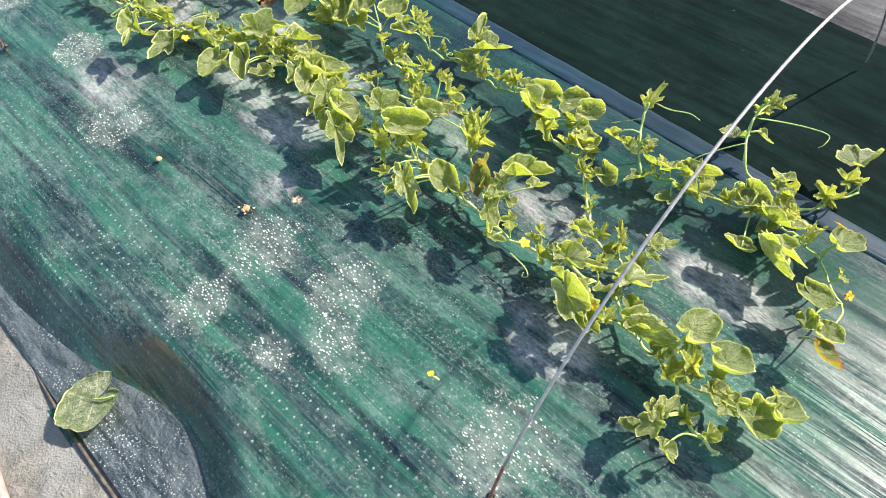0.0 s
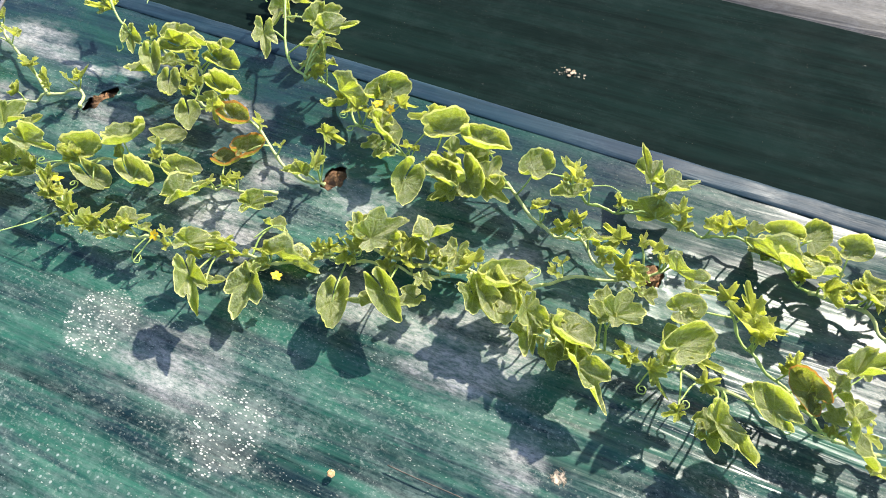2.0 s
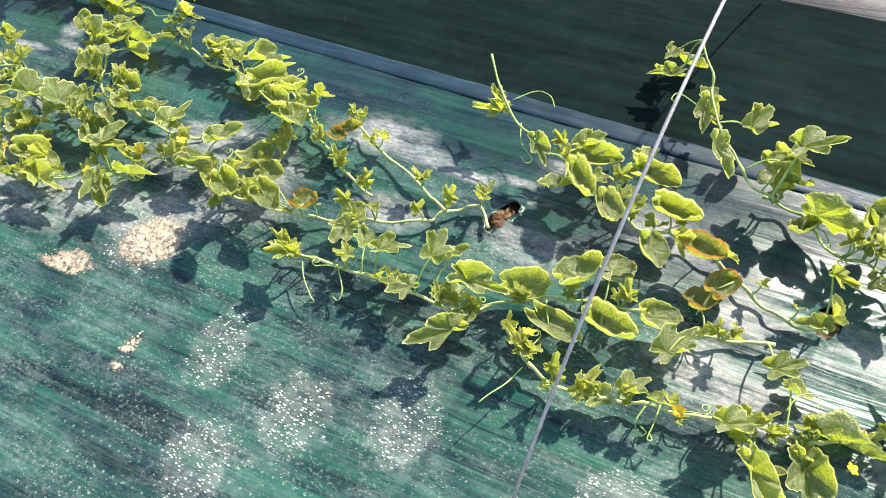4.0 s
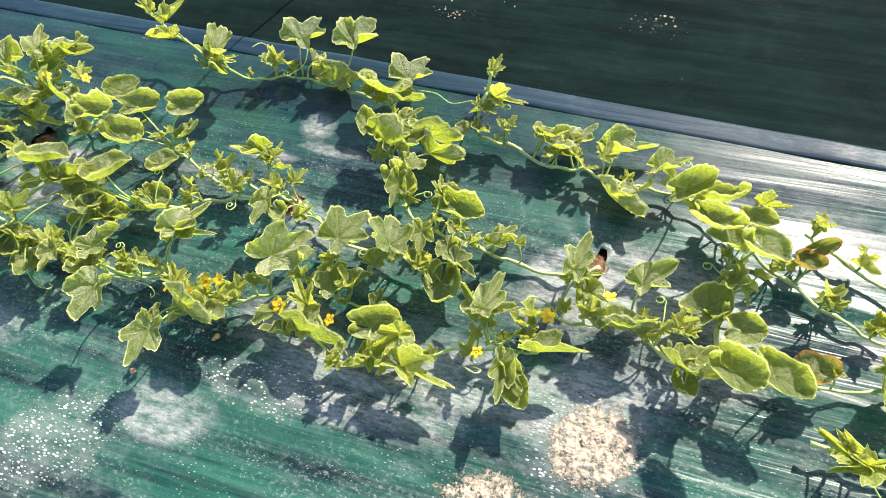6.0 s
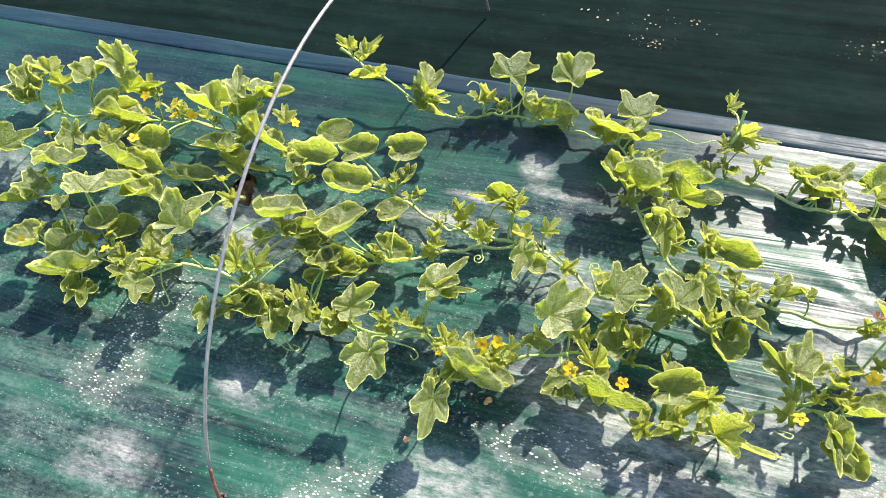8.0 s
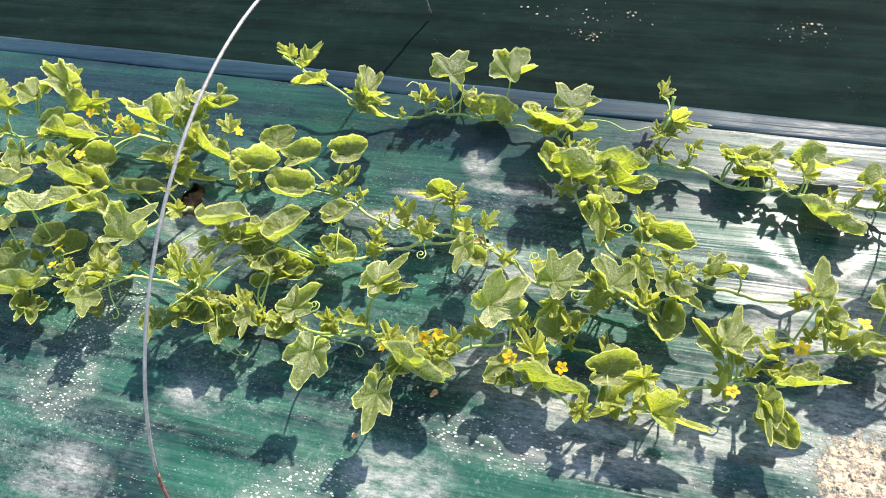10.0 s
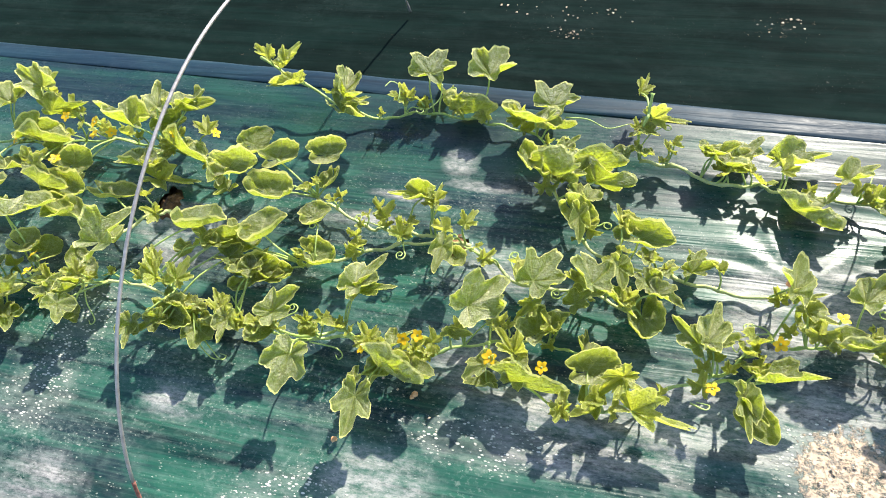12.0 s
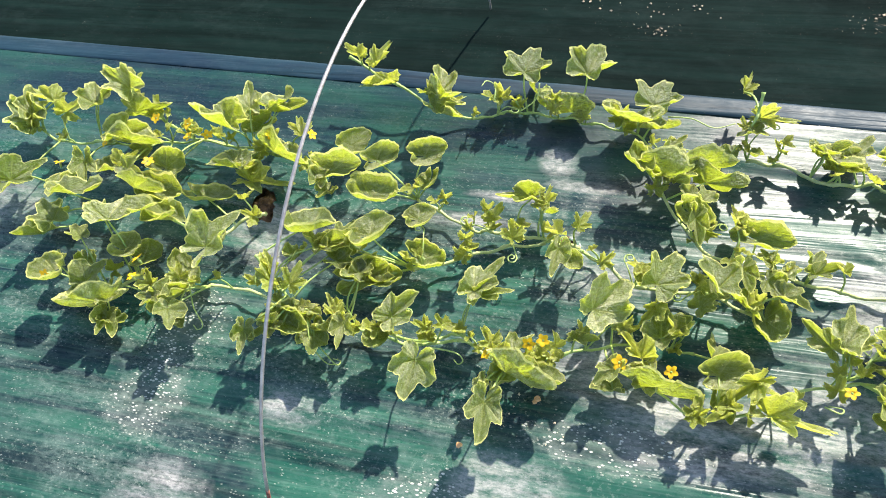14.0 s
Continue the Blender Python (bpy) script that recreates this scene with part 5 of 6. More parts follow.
leaves(plant, [
    ("L", -0.66, 0.167, 0.029, -76, 15, -1, 0.037, 0.84),
    ("L", -0.618, 0.176, 0.016, -37, 16, 9, 0.044, 0.9),
    ("L", -0.662, 0.161, 0.039, 62, 23, 0, 0.019, 1.15),
    ("Y", -0.747, 0.21, 0.053, -96, 0, 33, 0.05, 0.62),
    ("R", -0.75, 0.019, 0.032, -106, 0, -2, 0.059, 0.62),
    ("L", -0.684, -0.028, 0.034, -74, 14, 18, 0.032, 0.85),
    ("L", -0.668, -0.134, 0.051, -11, 15, 16, 0.054, 0.66),
    ("L", -0.674, -0.129, 0.038, 44, 16, -41, 0.044, 0.69),
    ("L", -0.662, -0.138, 0.054, -57, 0, 4, 0.039, 0.62),
    ("L", -0.724, -0.067, 0.042, -117, 0, -1, 0.037, 0.78),
    ("Y", -0.743, -0.219, 0.037, -100, 0, 3, 0.066, 0.62),
])
leaves(plant, [
    ("L", -0.629, -0.189, 0.061, -175, -26, -12, 0.049, 0.62),
    ("L", -0.625, -0.19, 0.05, -127, -25, -1, 0.036, 0.62),
    ("L", -0.593, -0.163, 0.043, -81, 14, -7, 0.056, 0.62),
    ("R", -0.553, -0.078, 0.035, 212, 0, 7, 0.032, 0.95),
    ("L", -0.556, -0.071, 0.052, 236, -3, 7, 0.033, 0.95),
    ("R", -0.377, -0.089, 0.016, 202, 7, -15, 0.028, 0.95),
    ("R", -0.428, -0.152, 0.031, 196, 22, 13, 0.032, 0.95),
    ("L", -0.42, -0.138, 0.042, -78, 4, -3, 0.045, 0.95),
    ("L", -0.399, 0.024, 0.06, 93, 22, -5, 0.042, 0.95),
    ("L", -0.4, 0.043, 0.046, 245, 20, -18, 0.033, 0.95),
    ("L", -0.403, 0.069, 0.036, 90, -4, 15, 0.038, 0.95),
])
leaves(plant, [
    ("L", -0.518, 0.112, 0.028, 152, 13, 21, 0.044, 0.95),
    ("L", -0.641, 0.157, 0.016, 243, 15, 6, 0.037, 0.95),
    ("L", -0.638, 0.169, 0.016, -64, 12, 1, 0.033, 0.95),
    ("R", -0.763, 0.036, 0.019, 25, 4, 5, 0.034, 0.95),
    ("L", -0.681, -0.007, 0.018, -27, -2, 23, 0.032, 0.95),
    ("L", -0.719, -0.04, 0.031, -22, -10, -16, 0.04, 0.95),
    ("R", -0.613, -0.206, 0.036, 226, -4, 17, 0.04, 0.95),
    ("L", -0.605, -0.15, 0.016, 44, -2, 23, 0.035, 0.95),
])
flowers(plant, [(-0.51, 0.121, 0.05), (-0.591, -0.123, 0.063), (-0.528, -0.087, 0.072), (-0.66, -0.184, 0.052)])
tendril(plant, [(-0.593, -0.095, 0.03), (-0.621, -0.103, 0.03), (-0.635, -0.115, 0.03), (-0.63, -0.125, 0.03), (-0.626, -0.118, 0.03)])
tendril(plant, [(-0.678, -0.192, 0.02), (-0.661, -0.196, 0.017), (-0.656, -0.189, 0.013), (-0.67, -0.186, 0.01)])
shoots(plant, 7)

plant = plants[0.0]
leaves(plant, [
    ("L", -0.135, -0.149, 0.044, -46, 0, 24, 0.048, 0.77),
    ("L", -0.06, -0.134, 0.044, 1, 16, 22, 0.049, 0.94),
    ("L", -0.209, -0.119, 0.037, 157, -25, -21, 0.039, 1.15),
    ("Y", -0.067, 0.162, 0.063, 101, 0, -27, 0.049, 0.62),
    ("Y", -0.085, 0.189, 0.054, 40, 19, 12, 0.033, 0.71),
    ("L", 0.008, 0.119, 0.066, -135, -35, 15, 0.045, 0.73),
    ("Y", 0.047, 0.14, 0.051, 59, 18, -39, 0.028, 0.98),
    ("L", 0.078, 0.14, 0.047, -39, 15, 8, 0.043, 0.76),
    ("R", 0.096, 0.139, 0.044, -96, 10, 45, 0.063, 0.65),
    ("R", 0.185, 0.129, 0.044, -101, 0, 14, 0.063, 0.63),
    ("R", 0.085, 0.073, 0.063, -138, -14, -11, 0.06, 0.62),
])
leaves(plant, [
    ("L", 0.112, 0.079, 0.054, -38, 0, 36, 0.031, 0.86),
    ("R", 0.14, 0.043, 0.054, -144, -14, -16, 0.05, 0.77),
    ("Y", 0.158, 0.068, 0.049, -18, 20, 12, 0.024, 1.02),
    ("R", 0.221, -0.01, 0.061, -146, -14, 3, 0.043, 1),
    ("R", 0.181, -0.043, 0.016, -52, 0, 16, 0.044, 1.13),
    ("R", 0.137, -0.084, 0.034, -42, 12, 0, 0.058, 0.84),
    ("R", 0.073, -0.119, 0.02, -71, 11, 13, 0.061, 0.75),
    ("L", 0.004, -0.152, 0.054, -90, 0, 26, 0.067, 0.62),
    ("L", 0.014, -0.227, 0.056, 125, -21, -15, 0.066, 0.66),
    ("L", -0.067, -0.186, 0.053, 125, -17, -15, 0.036, 1.05),
    ("Y", -0.001, -0.186, 0.047, 72, 17, -13, 0.027, 0.84),
])
leaves(plant, [
    ("R", 0.126, -0.158, 0.023, -105, 0, 8, 0.063, 0.74),
    ("R", 0.192, -0.136, 0.029, -105, 0, -3, 0.063, 0.68),
    ("Y", 0.104, -0.212, 0.045, 60, 17, -10, 0.037, 0.67),
    ("Y", 0.115, -0.22, 0.045, -62, 0, 20, 0.019, 1.11),
    ("Y", 0.189, -0.24, 0.033, -27, 15, 27, 0.044, 0.73),
    ("L", 0.169, 0.368, 0.038, 106, 0, -29, 0.046, 0.7),
    ("L", 0.151, 0.433, 0.035, 169, 0, -24, 0.044, 0.62),
    ("L", 0.235, 0.277, 0.074, -174, -37, 0, 0.051, 0.76),
    ("F", -0.167, -0.138, 0.031, 41, 17, -4, 0.033, 0.95),
    ("L", -0.037, -0.114, 0.034, -52, 21, 0, 0.029, 0.95),
    ("R", -0.217, -0.103, 0.02, -9, 15, 24, 0.043, 0.95),
])
leaves(plant, [
    ("L", 0.104, 0.156, 0.029, -45, -4, -14, 0.044, 0.95),
    ("L", 0.089, 0.117, 0.024, 154, 10, -20, 0.033, 0.95),
    ("L", 0.176, 0.148, 0.035, 4, 7, -22, 0.042, 0.95),
    ("F", 0.066, 0.068, 0.039, 119, -4, 19, 0.041, 0.95),
    ("F", -0.007, -0.17, 0.038, 144, 7, -7, 0.036, 0.95),
    ("L", 0.014, -0.211, 0.03, -29, -12, -19, 0.038, 0.95),
    ("L", -0.088, -0.185, 0.039, 110, 7, 6, 0.031, 0.95),
    ("L", 0.157, 0.381, 0.016, 53, -11, 21, 0.04, 0.95),
    ("L", 0.179, 0.427, 0.016, 275, -6, -14, 0.044, 0.95),
    ("L", 0.249, 0.267, 0.051, 216, 14, 19, 0.028, 0.95),
])
flowers(plant, [(0.11, -0.196, 0.055)])
tendril(plant, [(0.115, -0.23, 0.02), (0.105, -0.262, 0.03), (0.092, -0.288, 0.04), (0.085, -0.307, 0.05)])
tendril(plant, [(-0.243, -0.197, 0.03), (-0.23, -0.218, 0.025), (-0.207, -0.24, 0.02), (-0.199, -0.245, 0.015), (-0.207, -0.247, 0.01)])
tendril(plant, [(-0.188, -0.187, 0.03), (-0.167, -0.215, 0.023), (-0.166, -0.231, 0.017), (-0.181, -0.225, 0.01)])
tendril(plant, [(-0.054, 0.174, 0.08), (-0.024, 0.203, 0.083), (0.002, 0.197, 0.087), (0.018, 0.172, 0.09)])
tendril(plant, [(-0.029, 0.15, 0.06), (-0.015, 0.113, 0.057), (0.011, 0.089, 0.055), (0.006, 0.08, 0.052), (-0.008, 0.092, 0.05)])
tendril(plant, [(0.22, 0.251, 0.09), (0.189, 0.267, 0.09), (0.181, 0.251, 0.09), (0.192, 0.245, 0.09)])
shoots(plant, 7)

plant = plants[0.488]
leaves(plant, [
    ("R", 0.497, 0.142, 0.047, -30, 13, 30, 0.063, 0.92),
    ("L", 0.496, 0.137, 0.051, 30, 19, 24, 0.037, 0.62),
    ("L", 0.523, 0.08, 0.054, 55, 19, 2, 0.041, 0.85),
    ("F", 0.545, 0.053, 0.064, -180, -6, -81, 0.027, 0.95),
    ("R", 0.53, 0.074, 0.062, -122, -15, -9, 0.05, 0.82),
    ("Y", 0.597, 0.127, 0.051, 120, 15, -14, 0.046, 0.72),
    ("R", 0.618, 0.105, 0.053, -56, 12, 15, 0.063, 0.7),
    ("R", 0.683, 0.1, 0.062, -92, 0, 15, 0.063, 0.7),
    ("R", 0.605, -0.01, 0.066, -169, -14, -28, 0.056, 0.9),
    ("L", 0.599, -0.116, 0.037, -34, 14, 32, 0.069, 0.82),
    ("L", 0.676, -0.085, 0.037, -21, 0, -17, 0.054, 0.93),
])
leaves(plant, [
    ("L", 0.653, -0.099, 0.032, -126, 0, 5, 0.037, 1.15),
    ("R", 0.687, 0.034, 0.052, -139, -12, 12, 0.063, 0.78),
    ("L", 0.716, 0.041, 0.047, -3, 16, 16, 0.04, 1.1),
    ("L", 0.651, 0.063, 0.056, -34, 0, 10, 0.04, 0.89),
    ("Y", 0.659, 0.043, 0.052, 54, 16, -13, 0.03, 0.9),
    ("R", 0.667, 0.019, 0.053, 65, 0, -22, 0.063, 0.65),
    ("L", 0.668, 0.004, 0.05, 163, 0, -13, 0.039, 0.89),
    ("L", 0.72, -0.086, 0.046, -170, -14, 3, 0.038, 1.15),
    ("R", 0.231, 0.066, 0.05, -100, 0, 8, 0.059, 0.64),
    ("S", 0.284, 0.019, 0.044, -95, 0, 16, 0.047, 0.93),
    ("Y", 0.247, 0.021, 0.059, -138, -30, -9, 0.036, 0.82),
])
leaves(plant, [
    ("S", 0.322, -0.018, 0.013, -32, 11, 21, 0.045, 0.94),
    ("S", 0.303, -0.05, 0.018, -62, 0, 5, 0.038, 1.08),
    ("R", 0.253, -0.1, 0.027, -75, 0, 12, 0.046, 0.94),
    ("L", 0.283, -0.144, 0.017, -32, 15, 3, 0.064, 0.69),
    ("L", 0.249, -0.221, 0.035, -42, 14, 1, 0.039, 0.9),
    ("L", 0.28, -0.222, 0.045, -83, 0, -2, 0.024, 0.88),
    ("L", 0.367, -0.222, 0.048, -61, 0, 16, 0.054, 0.67),
    ("Y", 0.379, -0.229, 0.05, -103, 0, 22, 0.022, 1.03),
    ("L", 0.4, -0.264, 0.061, -132, -25, 10, 0.065, 0.62),
    ("L", 0.464, -0.227, 0.036, -165, -25, 9, 0.065, 0.83),
    ("F", 0.487, -0.179, 0.026, -99, 0, -55, 0.069, 0.7),
])
leaves(plant, [
    ("L", 0.409, -0.127, 0.044, -58, 14, 25, 0.043, 0.81),
    ("L", 0.229, 0.316, 0.047, -80, 0, 17, 0.036, 0.86),
    ("L", 0.264, 0.171, 0.101, -142, -34, -2, 0.053, 0.8),
    ("L", 0.308, 0.259, 0.05, -23, 17, 21, 0.056, 0.86),
    ("L", 0.376, 0.193, 0.109, -71, 15, 30, 0.058, 0.81),
    ("R", 0.359, 0.188, 0.079, -137, -13, 34, 0.052, 0.88),
    ("L", 0.372, 0.187, 0.086, -79, 0, 7, 0.029, 0.7),
    ("Y", 0.363, 0.131, 0.057, -61, 41, 16, 0.015, 1.15),
    ("F", 0.422, 0.133, 0.055, -118, 0, -63, 0.064, 0.83),
    ("Y", 0.532, 0.132, 0.057, -83, 0, 18, 0.033, 0.64),
    ("R", 0.588, -0.216, 0.033, -160, -13, -16, 0.06, 0.74),
])
leaves(plant, [
    ("R", 0.658, -0.188, 0.054, -129, -11, 29, 0.063, 0.63),
    ("L", 0.695, -0.149, 0.047, -129, 0, 14, 0.024, 1.15),
    ("L", 0.451, -0.046, 0.051, 101, 0, -17, 0.035, 0.64),
    ("Y", 0.462, -0.03, 0.05, 12, 15, 23, 0.039, 0.62),
    ("Y", 0.451, 0.03, 0.063, -90, -24, 23, 0.037, 0.77),
    ("Y", 0.472, 0.099, 0.057, 134, 0, -12, 0.028, 0.95),
    ("L", 0.5, 0.123, 0.031, 183, 3, 22, 0.037, 0.95),
    ("L", 0.52, 0.067, 0.026, 146, 8, -12, 0.035, 0.95),
    ("F", 0.546, 0.04, 0.043, 191, 14, 2, 0.038, 0.95),
    ("L", 0.578, -0.097, 0.022, 53, 18, -17, 0.042, 0.95),
    ("R", 0.659, -0.1, 0.016, 143, 13, 24, 0.03, 0.95),
])
leaves(plant, [
    ("L", 0.632, -0.096, 0.023, 74, 6, -3, 0.034, 0.95),
    ("L", 0.719, 0.033, 0.042, 248, -4, 24, 0.044, 0.95),
    ("L", 0.693, 0.021, 0.031, 137, 11, -3, 0.03, 0.95),
    ("L", 0.677, 0.078, 0.038, -49, 11, 23, 0.042, 0.95),
    ("L", 0.656, 0.01, 0.025, 146, 8, -22, 0.029, 0.95),
    ("L", 0.654, 0.018, 0.035, 49, -11, 25, 0.035, 0.95),
    ("R", 0.71, -0.104, 0.032, 178, 16, 17, 0.039, 0.95),
    ("L", 0.219, 0.052, 0.034, 151, 17, -2, 0.036, 0.95),
    ("L", 0.221, -0.228, 0.016, 107, -10, -20, 0.037, 0.95),
    ("L", 0.381, -0.207, 0.019, -66, 16, 20, 0.042, 0.95),
    ("L", 0.415, -0.262, 0.037, -75, 7, -25, 0.029, 0.95),
])
leaves(plant, [
    ("L", 0.457, -0.215, 0.016, -6, -6, 8, 0.037, 0.95),
    ("F", 0.438, -0.129, 0.016, 260, -3, -21, 0.03, 0.95),
    ("R", 0.353, 0.18, 0.092, 135, -11, -7, 0.029, 0.95),
    ("F", 0.352, 0.173, 0.053, 149, 7, 8, 0.033, 0.95),
    ("L", 0.38, 0.165, 0.074, 214, 19, -16, 0.04, 0.95),
    ("R", 0.412, 0.122, 0.027, 165, 19, 4, 0.043, 0.95),
    ("L", 0.64, -0.201, 0.035, 122, -2, 10, 0.032, 0.95),
    ("L", 0.69, -0.17, 0.032, 148, 5, -21, 0.036, 0.95),
])
flowers(plant, [(0.533, 0.101, 0.076), (0.506, -0.218, 0.046), (0.508, 0.105, 0.076), (0.312, -0.226, 0.053)])
tendril(plant, [(0.276, -0.221, 0.02), (0.27, -0.245, 0.017), (0.279, -0.259, 0.015), (0.286, -0.251, 0.012), (0.278, -0.245, 0.01)])
tendril(plant, [(0.433, -0.167, 0.03), (0.444, -0.142, 0.03), (0.461, -0.132, 0.03), (0.469, -0.141, 0.03), (0.463, -0.15, 0.03)])
tendril(plant, [(0.292, -0.217, 0.03), (0.29, -0.245, 0.028), (0.288, -0.263, 0.025), (0.294, -0.261, 0.022), (0.288, -0.252, 0.02)])
shoots(plant, 7)

plant = plants[0.98]
leaves(plant, [
    ("R", 0.777, 0.076, 0.053, -13, 14, 1, 0.047, 1.11),
    ("Y", 0.834, 0.082, 0.065, 52, 17, 16, 0.034, 0.8),
    ("Y", 0.827, 0.093, 0.059, -12, 18, 54, 0.026, 1.01),
    ("L", 0.842, 0.055, 0.061, 120, 0, -16, 0.041, 0.86),
    ("L", 0.938, 0.135, 0.031, 26, 17, -13, 0.06, 0.62),
    ("L", 0.967, 0.122, 0.038, -54, 15, 8, 0.054, 0.67),
    ("F", 0.962, 0.086, 0.02, 87, 0, 66, 0.058, 0.7),
    ("Y", 0.925, 0.018, 0.039, 79, 16, -17, 0.033, 0.8),
    ("Y", 0.953, 0.022, 0.034, -5, 21, 17, 0.023, 0.85),
    ("L", 0.884, -0.007, 0.047, -63, 0, -2, 0.035, 0.84),
    ("R", 0.792, -0.118, 0.05, -43, 0, 9, 0.063, 0.62),
])
leaves(plant, [
    ("R", 0.791, -0.139, 0.059, -142, -14, -7, 0.063, 0.93),
    ("L", 0.841, -0.146, 0.067, -148, -30, -4, 0.057, 0.76),
    ("L", 0.763, -0.128, 0.047, 60, 0, 1, 0.018, 1.15),
    ("L", 0.876, -0.16, 0.062, -103, -28, 15, 0.028, 1.04),
    ("R", 0.899, -0.162, 0.067, -99, -13, -4, 0.049, 1.02),
    ("L", 0.923, -0.197, 0.062, -119, -27, 4, 0.065, 0.71),
    ("L", 0.934, -0.124, 0.054, 44, 15, 4, 0.032, 1.11),
    ("L", 0.948, -0.118, 0.057, -49, 0, 21, 0.051, 0.95),
    ("R", 1.026, -0.148, 0.085, -35, 0, 26, 0.06, 0.82),
    ("R", 1.022, -0.084, 0.068, -62, 14, 28, 0.038, 1.15),
    ("Y", 1.049, -0.144, 0.071, -96, 0, 8, 0.039, 0.88),
])
leaves(plant, [
    ("L", 1.017, -0.142, 0.072, -178, -28, -4, 0.027, 0.92),
    ("Y", 1.003, -0.172, 0.063, -123, -27, -5, 0.041, 0.62),
    ("Y", 1.05, -0.206, 0.05, 128, 0, -11, 0.024, 0.86),
    ("L", 1.091, -0.205, 0.063, -114, -24, 12, 0.06, 0.66),
    ("L", 1.082, -0.2, 0.052, 161, -25, -11, 0.028, 0.98),
    ("R", 1.149, -0.171, 0.064, 63, 13, -26, 0.051, 0.89),
    ("S", 1.185, -0.131, 0.059, 50, 12, -23, 0.043, 0.86),
    ("Y", 1.113, -0.078, 0.056, 54, 15, 4, 0.049, 0.62),
    ("Y", 1.107, -0.045, 0.051, 21, 16, -4, 0.044, 0.62),
    ("Y", 1.118, -0.069, 0.058, -78, 0, 13, 0.035, 0.92),
    ("F", 1.006, -0.017, 0.059, -111, 0, -62, 0.047, 0.7),
])
leaves(plant, [
    ("Y", 0.963, -0.054, 0.052, 47, 21, 21, 0.022, 0.97),
    ("L", 0.958, -0.035, 0.054, -121, 0, 7, 0.024, 0.78),
    ("F", 1.134, 0.054, 0.044, 67, 0, 50, 0.064, 0.7),
    ("L", 1.091, 0.087, 0.047, -42, 18, 1, 0.024, 0.91),
    ("F", 1.146, 0.038, 0.063, -91, 0, -14, 0.059, 0.86),
    ("R", 1.123, 0.099, 0.045, -74, 11, 36, 0.043, 0.88),
    ("R", 1.169, 0.114, 0.032, -32, 13, 5, 0.043, 0.99),
    ("Y", 1.188, 0.021, 0.058, -140, 0, 3, 0.031, 1.15),
    ("L", 1.21, -0.117, 0.067, 34, 16, -4, 0.028, 1.08),
    ("L", 0.77, -0.15, 0.059, -116, -22, 19, 0.055, 0.85),
    ("L", 0.808, -0.119, 0.05, -83, 0, 9, 0.031, 0.96),
])
leaves(plant, [
    ("L", 0.779, 0.097, 0.025, -11, 7, -18, 0.03, 0.95),
    ("L", 0.906, -0.006, 0.039, -115, 20, -5, 0.034, 0.95),
    ("L", 0.768, -0.129, 0.041, 116, -7, 10, 0.028, 0.95),
    ("R", 0.805, -0.145, 0.043, 230, 19, 13, 0.031, 0.95),
    ("L", 0.849, -0.167, 0.048, 194, 3, 9, 0.045, 0.95),
    ("F", 0.879, -0.182, 0.042, 208, -2, -18, 0.038, 0.95),
    ("R", 0.905, -0.176, 0.043, 205, 13, 14, 0.03, 0.95),
    ("R", 0.914, -0.174, 0.046, -9, 13, 13, 0.044, 0.95),
    ("F", 0.935, -0.099, 0.036, 11, 0, 5, 0.037, 0.95),
    ("L", 1.029, -0.072, 0.056, -12, 8, 11, 0.032, 0.95),
    ("R", 1.017, -0.124, 0.057, 2, 19, 11, 0.029, 0.95),
])
leaves(plant, [
    ("L", 1.088, -0.221, 0.053, 194, 15, 11, 0.036, 0.95),
    ("R", 1.135, -0.156, 0.041, 62, 15, 13, 0.03, 0.95),
    ("L", 1.033, -0.023, 0.034, 266, 3, 3, 0.031, 0.95),
    ("L", 0.975, -0.057, 0.041, 213, 9, -2, 0.029, 0.95),
    ("F", 1.121, 0.077, 0.016, 13, 2, -1, 0.044, 0.95),
    ("L", 1.107, 0.078, 0.025, 234, 22, -1, 0.029, 0.95),
    ("F", 1.19, 0.105, 0.016, 230, -10, 12, 0.04, 0.95),
    ("F", 1.229, -0.127, 0.059, 223, 11, -23, 0.039, 0.95),
    ("L", 0.793, -0.142, 0.04, -93, -6, -5, 0.03, 0.95),
])
tendril(plant, [(0.837, 0.091, 0.03), (0.88, 0.108, 0.035), (0.905, 0.099, 0.04)])
shoots(plant, 7)

plant = plants[1.47]
leaves(plant, [
    ("Y", 1.271, 0.177, 0.048, 55, 18, 5, 0.026, 0.66),
    ("Y", 1.286, 0.157, 0.073, 0, 18, 21, 0.051, 0.62),
    ("Y", 1.275, 0.174, 0.055, -8, 20, 33, 0.024, 0.79),
    ("L", 1.324, 0.096, 0.044, 70, 17, 4, 0.029, 0.86),
    ("L", 1.327, 0.099, 0.048, -12, 17, 17, 0.029, 0.86),
    ("Y", 1.332, 0.09, 0.05, -15, 0, 16, 0.023, 0.78),
    ("L", 1.347, 0.058, 0.033, 155, 0, 7, 0.036, 0.79),
    ("L", 1.405, 0.1, 0.044, -84, 14, 19, 0.055, 0.71),
    ("F", 1.419, 0.069, 0.05, -119, 0, -47, 0.042, 0.7),
    ("L", 1.438, 0.072, 0.05, -79, 0, 28, 0.029, 0.95),
    ("Y", 1.427, 0.304, 0.048, -34, 17, 29, 0.049, 0.77),
])
